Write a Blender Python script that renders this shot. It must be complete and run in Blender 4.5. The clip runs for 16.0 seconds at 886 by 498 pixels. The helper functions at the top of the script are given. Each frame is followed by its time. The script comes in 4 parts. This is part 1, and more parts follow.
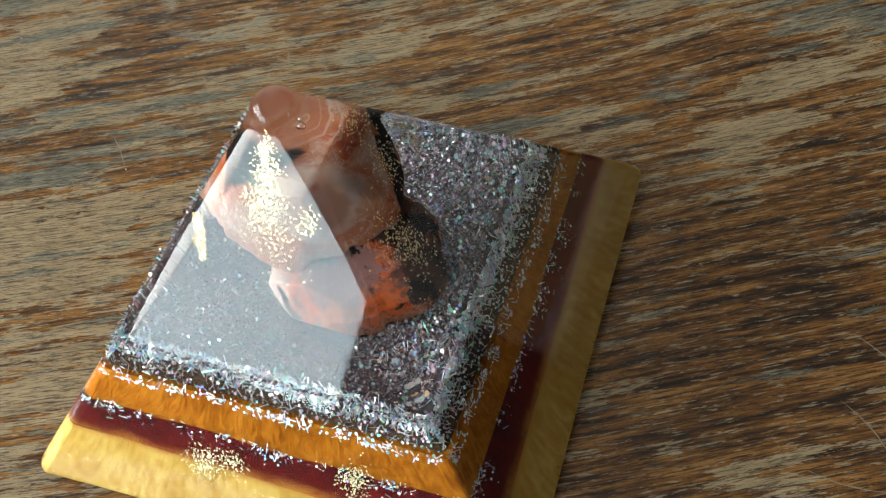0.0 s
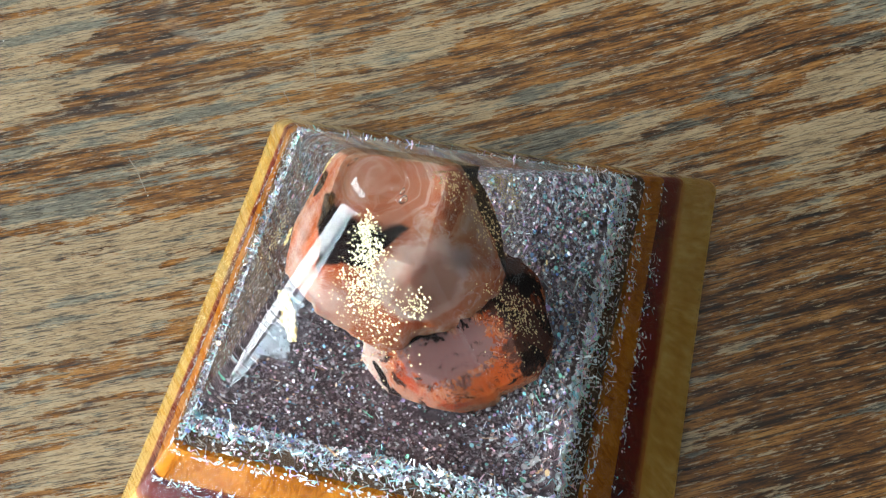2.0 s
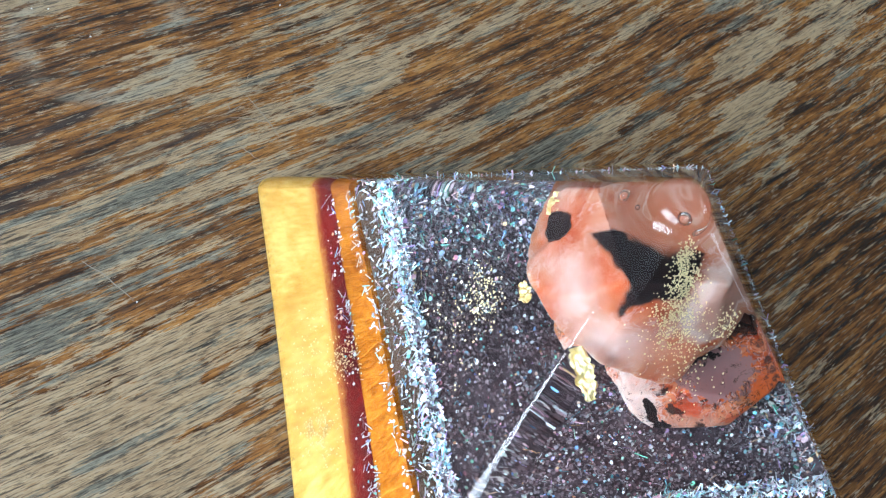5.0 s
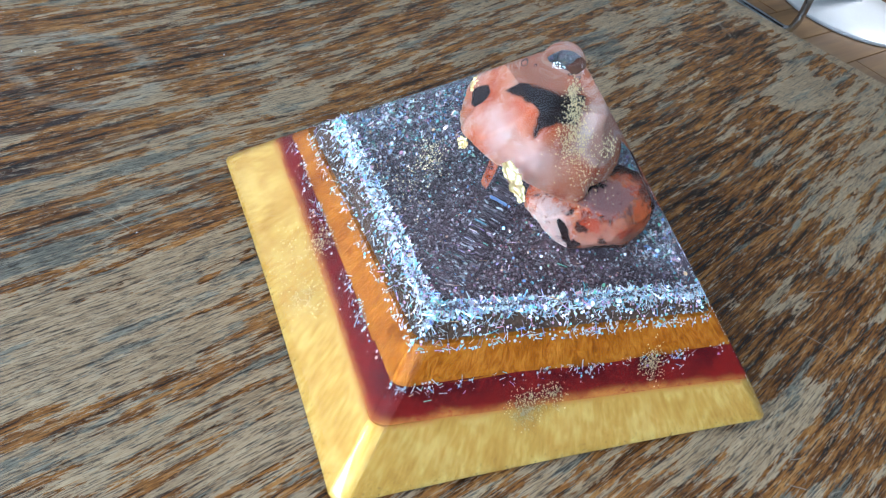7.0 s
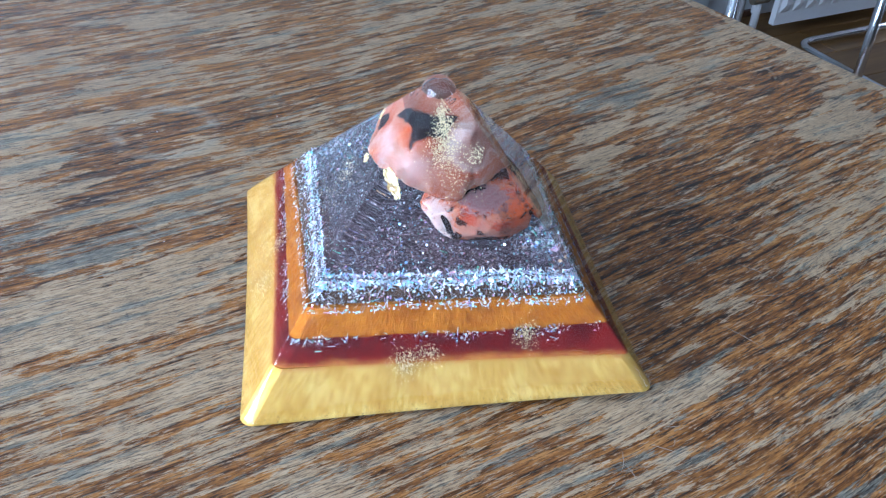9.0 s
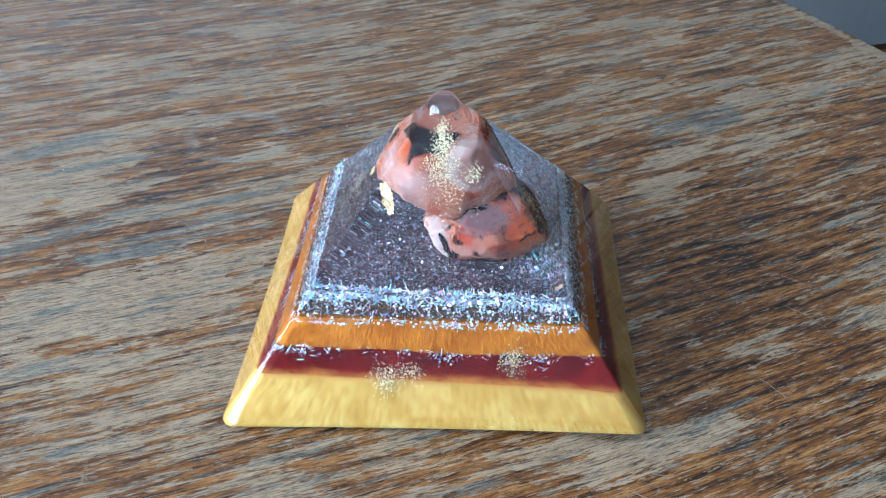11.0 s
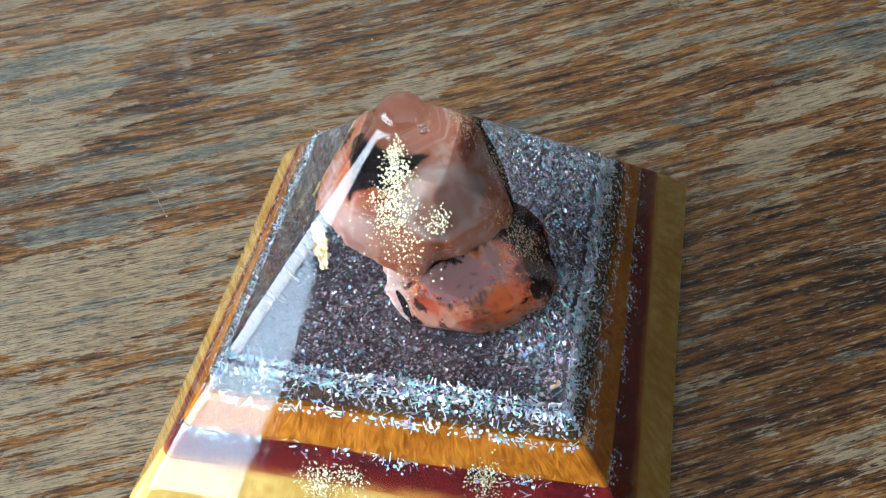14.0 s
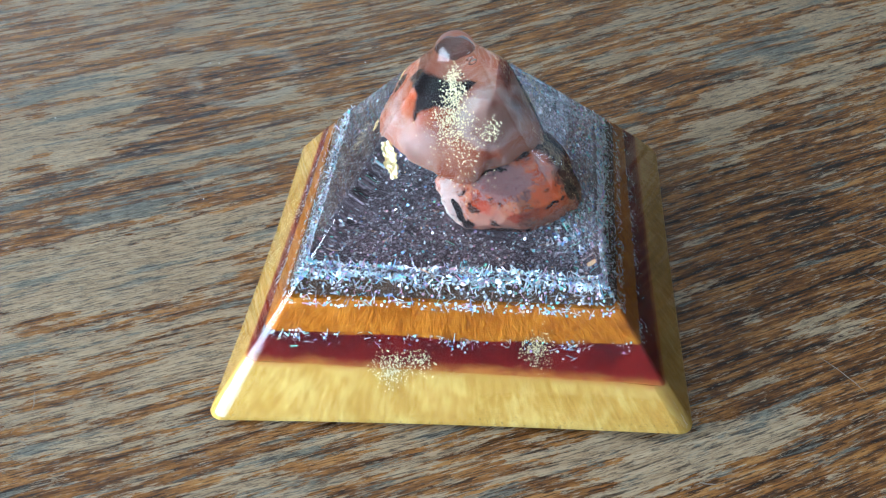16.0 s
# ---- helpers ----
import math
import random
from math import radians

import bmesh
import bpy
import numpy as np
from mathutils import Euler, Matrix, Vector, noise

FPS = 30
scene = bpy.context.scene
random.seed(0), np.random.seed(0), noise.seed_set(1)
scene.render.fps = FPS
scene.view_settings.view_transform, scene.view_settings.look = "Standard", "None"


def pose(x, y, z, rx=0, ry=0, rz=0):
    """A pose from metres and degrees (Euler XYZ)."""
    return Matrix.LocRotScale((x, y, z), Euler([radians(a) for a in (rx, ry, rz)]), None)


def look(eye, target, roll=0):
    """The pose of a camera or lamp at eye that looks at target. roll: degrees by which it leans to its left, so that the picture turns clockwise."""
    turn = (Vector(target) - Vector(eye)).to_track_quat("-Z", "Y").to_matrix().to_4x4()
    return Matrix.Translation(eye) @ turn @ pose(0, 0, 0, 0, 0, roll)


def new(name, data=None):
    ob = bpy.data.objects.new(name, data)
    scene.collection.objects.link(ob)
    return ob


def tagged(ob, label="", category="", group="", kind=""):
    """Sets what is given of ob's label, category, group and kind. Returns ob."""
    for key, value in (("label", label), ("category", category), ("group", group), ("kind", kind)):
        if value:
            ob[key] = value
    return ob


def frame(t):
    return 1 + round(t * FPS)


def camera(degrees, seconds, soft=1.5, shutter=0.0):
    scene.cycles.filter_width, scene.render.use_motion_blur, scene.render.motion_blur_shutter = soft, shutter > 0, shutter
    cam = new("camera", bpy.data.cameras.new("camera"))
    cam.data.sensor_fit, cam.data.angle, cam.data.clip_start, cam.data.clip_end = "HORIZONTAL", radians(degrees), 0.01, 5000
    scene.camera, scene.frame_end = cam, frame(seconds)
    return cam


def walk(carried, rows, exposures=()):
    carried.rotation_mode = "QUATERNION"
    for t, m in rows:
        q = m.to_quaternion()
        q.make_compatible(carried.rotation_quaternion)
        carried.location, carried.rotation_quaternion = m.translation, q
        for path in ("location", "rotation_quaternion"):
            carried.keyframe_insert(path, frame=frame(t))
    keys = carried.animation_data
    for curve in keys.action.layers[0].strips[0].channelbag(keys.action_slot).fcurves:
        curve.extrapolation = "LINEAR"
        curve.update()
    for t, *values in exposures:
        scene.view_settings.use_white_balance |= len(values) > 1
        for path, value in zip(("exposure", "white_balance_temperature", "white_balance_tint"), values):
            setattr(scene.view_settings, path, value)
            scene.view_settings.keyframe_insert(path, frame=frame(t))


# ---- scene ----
cam = camera(51.39, 16.0, 1.25)
PATH = [
    (0, (0.11546, -0.12230, 0.24564), (-0.4941, 0.8963, -1.3640), -14.26),
    (0.5, (0.11862, -0.11906, 0.24930), (-0.5495, 0.8974, -1.3383), -15.64),
    (1, (0.11838, -0.11814, 0.24903), (-0.5437, 0.8956, -1.3428), -15.58),
    (1.5, (0.09082, -0.10695, 0.25381), (-0.4997, 0.8456, -1.4026), -15.57),
    (2, (0.06524, -0.09387, 0.25571), (-0.3849, 0.8059, -1.4728), -13.44),
    (2.5, (0.03617, -0.07497, 0.25646), (-0.2000, 0.7503, -1.5500), -8.51),
    (3, (0.01189, -0.05832, 0.25721), (-0.0644, 0.6711, -1.6035), -3.20),
    (3.5, (-0.01438, -0.05067, 0.26217), (0.0051, 0.5981, -1.6296), 1.09),
    (3.7, (-0.02485, -0.05056, 0.26126), (0.0234, 0.5874, -1.6337), 3.02),
    (5.8, (-0.12144, -0.13239, 0.22157), (0.6393, 1.0568, -1.1951), 21.17),
    (6, (-0.12560, -0.14507, 0.21998), (0.6558, 1.0764, -1.1575), 20.34),
    (6.5, (-0.13656, -0.17125, 0.21656), (0.6896, 1.1039, -1.0840), 19.31),
    (7, (-0.14458, -0.19802, 0.21244), (0.6944, 1.1137, -1.0427), 18.70),
    (7.5, (-0.14518, -0.22578, 0.20913), (0.6741, 1.1324, -1.0092), 17.41),
    (8, (-0.13767, -0.24181, 0.21632), (0.6207, 1.1818, -0.9661), 14.64),
    (8.5, (-0.09762, -0.27751, 0.24246), (0.3796, 1.2317, -0.9800), 7.59),
    (9, (-0.04983, -0.30180, 0.24944), (0.2613, 1.2738, -0.9425), 4.86),
    (9.5, (-0.02063, -0.31590, 0.25556), (0.1406, 1.2872, -0.9294), 2.68),
    (10, (-0.00922, -0.32349, 0.25713), (0.0664, 1.2942, -0.9165), 1.16),
    (10.2, (-0.00664, -0.32217, 0.25699), (0.0509, 1.2984, -0.9137), 1.31),
    (12.3, (0.06908, -0.23696, 0.23970), (-0.3054, 1.2209, -1.0772), -4.22),
    (12.5, (0.06997, -0.22755, 0.24350), (-0.3230, 1.1916, -1.1099), -4.91),
    (13, (0.07157, -0.19487, 0.25150), (-0.3520, 1.1448, -1.1718), -7.18),
    (13.5, (0.06766, -0.17042, 0.24637), (-0.3510, 1.1072, -1.2343), -7.97),
    (14, (0.06547, -0.16253, 0.24360), (-0.3492, 1.0832, -1.2651), -7.89),
    (14.5, (0.06381, -0.16385, 0.24597), (-0.3512, 1.0782, -1.2657), -7.85),
    (15, (0.05995, -0.17571, 0.24571), (-0.3331, 1.1014, -1.2424), -6.81),
    (15.5, (0.04808, -0.21185, 0.23496), (-0.2734, 1.1623, -1.1822), -5.20),
    (16, (0.03267, -0.24978, 0.23523), (-0.1781, 1.2355, -1.0874), -3.13),
]
walk(cam, [(t, look(eye, target, roll)) for t, eye, target, roll in PATH], [(0, -0.55, 7500, 10), (1, -0.46, 7400, 10), (2, -0.03, 6850, 10), (3.5, 0.05, 6000, 10), (6, -0.09, 5800, 10), (7, -0.17, 5450, 12), (8, -0.09, 5250, 14), (9, 0.05, 5200, 18), (10.2, 0.12, 5250, 16), (12.3, -0.23, 5200, 12), (14.5, -0.19, 6150, 10), (16, -0.14, 5550, 10)])

# ---- world and light ----
def rp(p, q, z=0.0):
    """Room axes (p along the back wall, q towards it) to world."""
    a = radians(20)
    return Vector((p * math.cos(a) - q * math.sin(a), p * math.sin(a) + q * math.cos(a), z))


ROOM = 20.0      # turn of the room, degrees
GRAIN = 28.0     # turn of the table, degrees
FLOOR = -0.75    # floor below the table top

world = bpy.data.worlds.new("sky")
scene.world = world
world.use_nodes = True
wn = world.node_tree.nodes
sky = wn.new("ShaderNodeTexSky")
sky.sky_type, sky.sun_disc = "NISHITA", False
sky.sun_elevation, sky.sun_rotation = radians(44), radians(73)
world.node_tree.links.new(sky.outputs["Color"], wn["Background"].inputs["Color"])
wn["Background"].inputs["Strength"].default_value = 0.05

WINDOWS = [(-2.012, -0.865), (-0.775, 0.595)]   # stretches of the window wall, along q
SILL, HEAD = 0.245, 1.16
WALL_P = -1.7
for (q0, q1), power, tint in zip(WINDOWS, (42, 70), ((0.58, 0.82, 1.0), (0.79, 0.915, 1.0))):
    lamp = bpy.data.lights.new("window_light", "AREA")
    lamp.shape, lamp.size, lamp.size_y = "RECTANGLE", q1 - q0 - 0.06, HEAD - SILL - 0.06
    lamp.energy, lamp.color = power, tint
    ob = new("window_light", lamp)
    c = rp(WALL_P - 0.02, (q0 + q1) / 2, (SILL + HEAD) / 2)
    ob.matrix_world = look(c, c + rp(1, 0, 0))
# the opposite wall: a small window, and a low opening added unseen so hazy sun falls on the pedestal table
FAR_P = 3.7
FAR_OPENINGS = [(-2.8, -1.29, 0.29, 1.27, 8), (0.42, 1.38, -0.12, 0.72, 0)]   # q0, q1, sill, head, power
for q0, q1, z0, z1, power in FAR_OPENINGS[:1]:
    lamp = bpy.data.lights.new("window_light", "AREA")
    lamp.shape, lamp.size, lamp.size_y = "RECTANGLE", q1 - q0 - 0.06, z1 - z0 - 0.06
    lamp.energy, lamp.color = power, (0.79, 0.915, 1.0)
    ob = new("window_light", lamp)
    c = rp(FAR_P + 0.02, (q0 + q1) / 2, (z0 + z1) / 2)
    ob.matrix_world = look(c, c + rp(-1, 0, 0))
lamp = bpy.data.lights.new("sun", "SUN")
lamp.energy, lamp.angle, lamp.color = 4.2, radians(11), (1.0, 0.96, 0.88)
new("sun", lamp).matrix_world = look((0, 0, 0), (-math.cos(radians(17)), -math.sin(radians(17)), -1.0))


# ---- node helpers ----
class Mat:
    def __init__(self, name):
        self.m = bpy.data.materials.new(name)
        self.m.use_nodes = True
        self.t = self.m.node_tree
        self.b = self.t.nodes["Principled BSDF"]
        self.out = self.t.nodes["Material Output"]

    def put(self, socket, value):
        if isinstance(value, bpy.types.NodeSocket):
            self.t.links.new(value, socket)
        elif hasattr(value, "__len__") and len(value) == 3 and socket.type == "RGBA":
            socket.default_value = (*value, 1)
        else:
            socket.default_value = value

    def n(self, kind, ins=(), **props):
        node = self.t.nodes.new("ShaderNode" + kind)
        if "data_type" in props:
            node.data_type = props["data_type"]
        if "blend_type" in props:
            node.blend_type = props["blend_type"]
        if "operation" in props:
            node.operation = props["operation"]
        if "interpolation_type" in props:
            node.interpolation_type = props["interpolation_type"]
        for k, v in dict(ins).items():
            self.put(node.inputs[k], v)
        return node

    def coords(self, scale=(1, 1, 1), kind="Object", shift=(0, 0, 0), turn=(0, 0, 0)):
        tc = self.n("TexCoord")
        return self.n("Mapping", {"Vector": tc.outputs[kind], "Scale": scale, "Location": shift, "Rotation": turn}).outputs[0]

    def noise(self, vec, scale=1.0, detail=4.0, rough=0.55, warp=0.0):
        return self.n("TexNoise", {"Vector": vec, "Scale": scale, "Detail": detail, "Roughness": rough, "Distortion": warp}).outputs[0]

    def ramp(self, fac, stops, soft="LINEAR"):
        r = self.n("ValToRGB", {"Fac": fac})
        r.color_ramp.interpolation = soft
        e = r.color_ramp.elements
        while len(e) < len(stops):
            e.new(0.5)
        for el, (pos, col) in zip(e, stops):
            el.position = pos
            el.color = (*col, 1) if hasattr(col, "__len__") else (col, col, col, 1)
        return r.outputs[0]

    def mix(self, fac, a, b, how="MIX"):
        node = self.n("Mix", data_type="RGBA", blend_type=how)
        self.put(node.inputs[0], fac), self.put(node.inputs[6], a), self.put(node.inputs[7], b)
        return node.outputs[2]

    def math(self, op, a, b=0.0, c=0.0):
        node = self.n("Math", operation=op)
        for s, v in zip(node.inputs, (a, b, c)):
            self.put(s, v)
        return node.outputs[0]

    def step(self, v, lo, hi):
        return self.n("MapRange", {"Value": v, "From Min": lo, "From Max": hi}, interpolation_type="SMOOTHSTEP").outputs[0]

    def bump(self, height, strength=0.3, distance=0.001):
        return self.n("Bump", {"Height": height, "Strength": strength, "Distance": distance}).outputs[0]

    def done(self, **ins):
        names = {"color": "Base Color", "rough": "Roughness", "metal": "Metallic", "normal": "Normal", "ior": "IOR",
                 "clear": "Transmission Weight", "coat": "Coat Weight", "spec": "Specular IOR Level", "coat_rough": "Coat Roughness",
                 "glow": "Subsurface Weight", "depth": "Subsurface Scale", "reach": "Subsurface Radius"}
        for k, v in ins.items():
            self.put(self.b.inputs[names[k]], v)
        return self.m


def separate(M, vec):
    return M.n("SeparateXYZ", {"Vector": vec}).outputs


# ---- materials ----
def spots(M, vec, places, fuzz=0.25, ragged=240.0, torn=1.2):
    """1 inside the ellipsoids (centre, radii), with ragged rims."""
    total = None
    rag = M.noise(vec, ragged, 3)
    for c, r in places:
        d = M.n("Mapping", {"Vector": vec, "Location": tuple(-a / b for a, b in zip(c, r)), "Scale": tuple(1 / b for b in r)}).outputs[0]
        d = M.n("VectorMath", {0: d}, operation="LENGTH").outputs["Value"]
        d = M.math("ADD", d, M.math("MULTIPLY", M.math("SUBTRACT", rag, 0.5), torn))
        s = M.step(d, 1.0 + fuzz / 2, 1.0 - fuzz / 2)
        total = s if total is None else M.math("MAXIMUM", total, s)
    return total


def polygon(M, vec, corners, fuzz, low):
    """1 inside a convex outline in plan (corners anticlockwise), above the height low."""
    x, y, z = separate(M, vec)
    inside = M.math("SUBTRACT", z, low)
    for (x0, y0), (x1, y1) in zip(corners, corners[1:] + corners[:1]):
        l = math.hypot(x1 - x0, y1 - y0)
        a, b = -(y1 - y0) / l, (x1 - x0) / l
        d = M.math("ADD", M.math("MULTIPLY", x, a), M.math("MULTIPLY_ADD", y, b, -(a * x0 + b * y0)))
        inside = M.math("MINIMUM", inside, d)
    return M.step(inside, -fuzz, fuzz)


def wood_table():
    M = Mat("worn_table_wood")
    base = M.coords()
    wob = M.noise(base, 9, 2)
    x, y, z = separate(M, base)
    y = M.math("ADD", y, M.math("MULTIPLY", M.math("SUBTRACT", wob, 0.5), 0.005))
    y = M.math("ADD", y, M.math("MULTIPLY", M.math("SMOOTH_MIN", x, 0.04, 0.08), 0.095))      # the grain swings round towards the left
    vec = M.n("CombineXYZ", {"X": x, "Y": y, "Z": z}).outputs[0]

    def stretched(sx, sy, shift=0.0, detail=5, rough=0.6):
        return M.noise(M.n("Mapping", {"Vector": vec, "Scale": (sx, sy, 20), "Location": (shift, shift * 1.7, 0)}).outputs[0], 1.0, detail, rough)

    def marks(places, fuzz):
        return spots(M, base, [((u, v, 0), (a, b, 1.0)) for u, v, a, b in places], fuzz, 60.0)

    def off(v, k):
        return M.math("MULTIPLY", M.math("SUBTRACT", v, 0.5), k)

    def total(*vs):
        out = vs[0]
        for v in vs[1:]:
            out = M.math("ADD", out, v)
        return out
    comb = stretched(240, 1900, 2.0, 4, 0.7)       # torn fibre ends
    fibre = total(stretched(26, 215, 0.0, 8, 0.66), off(comb, 0.34))      # flaking varnish
    tone = stretched(26, 290, 4.0, 9, 0.70)
    wear = stretched(13, 60, 7.0, 5, 0.62)         # broad worn areas
    old = stretched(5, 17, 31.0, 3, 0.5)           # zones where the varnish held
    band = total(stretched(22, 180, 11.0, 8, 0.66), off(comb, -0.34))     # weathered grey bands
    fine = stretched(200, 3000, 3.0, 4, 0.65)
    pore = stretched(80, 1300, 17.0, 4, 0.65)
    hair = stretched(150, 2300, 37.0, 4, 0.65)     # hairline cracks
    fleck = stretched(120, 1150, 41.0, 5, 0.7)     # slivers of bare wood
    grime = M.noise(base, 130, 5, 0.7)
    bare_areas = marks([(-0.1193, 0.2016, 0.020, 0.008), (-0.1150, 0.1440, 0.018, 0.007), (-0.128, 0.175, 0.022, 0.012), (-0.088, 0.203, 0.010, 0.004), (-0.062, 0.207, 0.014, 0.006), (-0.046, 0.196, 0.008, 0.005), (-0.034, 0.152, 0.015, 0.005), (-0.0913, 0.1584, 0.008, 0.003), (0.300, 0.0, 0.03, 0.015), (-0.12, 0.06, 0.06, 0.025), (-0.1221, 0.1453, 0.020, 0.008), (-0.112, 0.178, 0.024, 0.013), (0.0133, 0.3146, 0.022, 0.010), (0.025, 0.1215, 0.02, 0.006),
                        (0.250, 0.0993, 0.018, 0.009), (0.166, 0.060, 0.022, 0.006), (0.368, 0.05, 0.005, 0.14), (-0.19, 0.16, 0.07, 0.03), (0.042, -0.106, 0.03, 0.008), (0.147, 0.040, 0.02, 0.006), (0.105, -0.080, 0.02, 0.010)], 1.0)
    # varnish that held; patches right of the pyramid also paint in its shade
    kept_shaded_areas = marks([(0.110, -0.075, 0.048, 0.026), (0.090, 0.104, 0.045, 0.012), (0.152, 0.078, 0.030, 0.012), (-0.0794, 0.168, 0.028, 0.008), (-0.066, 0.156, 0.026, 0.008), (-0.075, 0.1414, 0.030, 0.005), (-0.0902, 0.2201, 0.022, 0.005), (-0.003, 0.166, 0.020, 0.006), (0.135, -0.030, 0.045, 0.050), (0.175, 0.015, 0.05, 0.035), (0.30, 0.05, 0.04, 0.03), (-0.02, 0.185, 0.03, 0.012)], 1.4)
    varnish = M.ramp(total(tone, off(old, 0.12), M.math("MULTIPLY", kept_shaded_areas, -0.035)), [(0.37, (0.026, 0.011, 0.004)), (0.44, (0.132, 0.049, 0.012)), (0.52, (0.285, 0.112, 0.024)), (0.60, (0.42, 0.195, 0.054))])
    pale = M.math("ADD", M.math("MULTIPLY", fine, 0.6), M.math("MULTIPLY", tone, 0.4))
    bare = M.ramp(pale, [(0.40, (0.235, 0.145, 0.072)), (0.5, (0.415, 0.280, 0.155)), (0.60, (0.57, 0.425, 0.26))])
    weathered = M.ramp(pale, [(0.40, (0.052, 0.050, 0.041)), (0.5, (0.168, 0.158, 0.118)), (0.60, (0.325, 0.31, 0.24))])
    lift = total(off(wear, 0.70), off(old, 0.36), M.math("MULTIPLY", bare_areas, 0.22), M.math("MULTIPLY", kept_shaded_areas, -0.10))
    worn = M.step(total(fibre, lift), 0.522, 0.542)
    col = M.mix(M.math("MULTIPLY", worn, 0.95), varnish, bare)
    ring_d = M.n("VectorMath", {0: M.n("Mapping", {"Vector": base, "Location": (0.038, -0.177, 0)}).outputs[0]}, operation="LENGTH").outputs["Value"]
    ring_d = M.math("ADD", ring_d, off(fibre, 0.016))
    ring_m = M.step(M.math("ABSOLUTE", M.math("SUBTRACT", ring_d, 0.0262)), 0.0060, 0.0008)
    ring_m = M.math("MULTIPLY", ring_m, M.step(stretched(40, 90, 23.0, 5), 0.38, 0.52))
    ring2_d = M.n("VectorMath", {0: M.n("Mapping", {"Vector": base, "Location": (-0.3037, -0.0707, 0)}).outputs[0]}, operation="LENGTH").outputs["Value"]
    ring2_m = M.step(M.math("ABSOLUTE", M.math("SUBTRACT", ring2_d, 0.022)), 0.0016, 0.0004)
    ring2_m = M.math("MULTIPLY", ring2_m, M.step(stretched(30, 60, 29.0, 4), 0.45, 0.55))
    greys = marks([(-0.055, 0.1175, 0.045, 0.0040), (-0.087, 0.096, 0.050, 0.0085), (-0.153, 0.117, 0.05, 0.005), (-0.103, 0.178, 0.05, 0.004), (-0.13, 0.205, 0.03, 0.010), (0.127, 0.069, 0.014, 0.006), (0.061, 0.064, 0.02, 0.005), (0.20, 0.09, 0.04, 0.015)], 1.0)
    gm = M.step(total(band, M.math("MULTIPLY", greys, 0.12), M.math("MULTIPLY", kept_shaded_areas, -0.05), off(wear, 0.22)), 0.566, 0.605)
    col = M.mix(M.math("MULTIPLY", gm, 0.88), col, weathered)
    col = M.mix(M.math("MULTIPLY", M.math("MAXIMUM", ring_m, ring2_m), M.ramp(fibre, [(0.42, 0.12), (0.58, 0.72)])), col, (0.35, 0.315, 0.24))
    col = M.mix(M.math("MULTIPLY", M.step(grime, 0.56, 0.70), 0.35), col, (0.055, 0.043, 0.033))
    darks = marks([(-0.074, 0.1318, 0.026, 0.0036), (-0.045, 0.1295, 0.022, 0.0022), (-0.100, 0.1325, 0.022, 0.0022), (-0.079, 0.1508, 0.026, 0.0018), (-0.092, 0.1845, 0.020, 0.0014), (-0.080, 0.1750, 0.016, 0.0012), (-0.0560, 0.2121, 0.004, 0.0014), (0.03, 0.100, 0.03, 0.002), (0.124, 0.073, 0.0035, 0.0030), (-0.101, 0.0137, 0.002, 0.001)], 0.9)
    col = M.mix(M.math("MULTIPLY", darks, M.ramp(fibre, [(0.40, 0.92), (0.62, 0.25)])), col, (0.030, 0.025, 0.025))
    col = M.mix(M.math("MULTIPLY", M.step(pore, 0.555, 0.580), 0.78), col, (0.020, 0.012, 0.008))
    col = M.mix(M.math("MULTIPLY", M.step(fine, 0.55, 0.62), 0.34), col, (0.030, 0.018, 0.011))
    col = M.mix(M.math("MULTIPLY", M.step(fleck, 0.575, 0.60), 0.65), col, (0.43, 0.325, 0.205))
    col = M.mix(M.math("MULTIPLY", M.step(hair, 0.555, 0.575), 0.68), col, (0.018, 0.011, 0.008))
    rough = M.ramp(worn, [(0.0, 0.27), (1.0, 0.40)])
    h = total(M.math("MULTIPLY", fine, 0.5), M.math("MULTIPLY", worn, -0.45), M.math("MULTIPLY", M.step(pore, 0.56, 0.70), -0.9))
    return M.done(color=col, rough=rough, normal=M.bump(h, 0.5, 0.0003), spec=0.34, coat=M.ramp(worn, [(0.0, 0.10), (1.0, 0.02)]), coat_rough=0.22)


def clear_resin():
    M = Mat("clear_resin")
    sc = M.noise(M.coords((900, 900, 900)), 1, 2)
    return M.done(color=(0.985, 0.985, 0.975), rough=0.012, clear=1.0, ior=1.5, normal=M.bump(sc, 0.02, 0.0002))


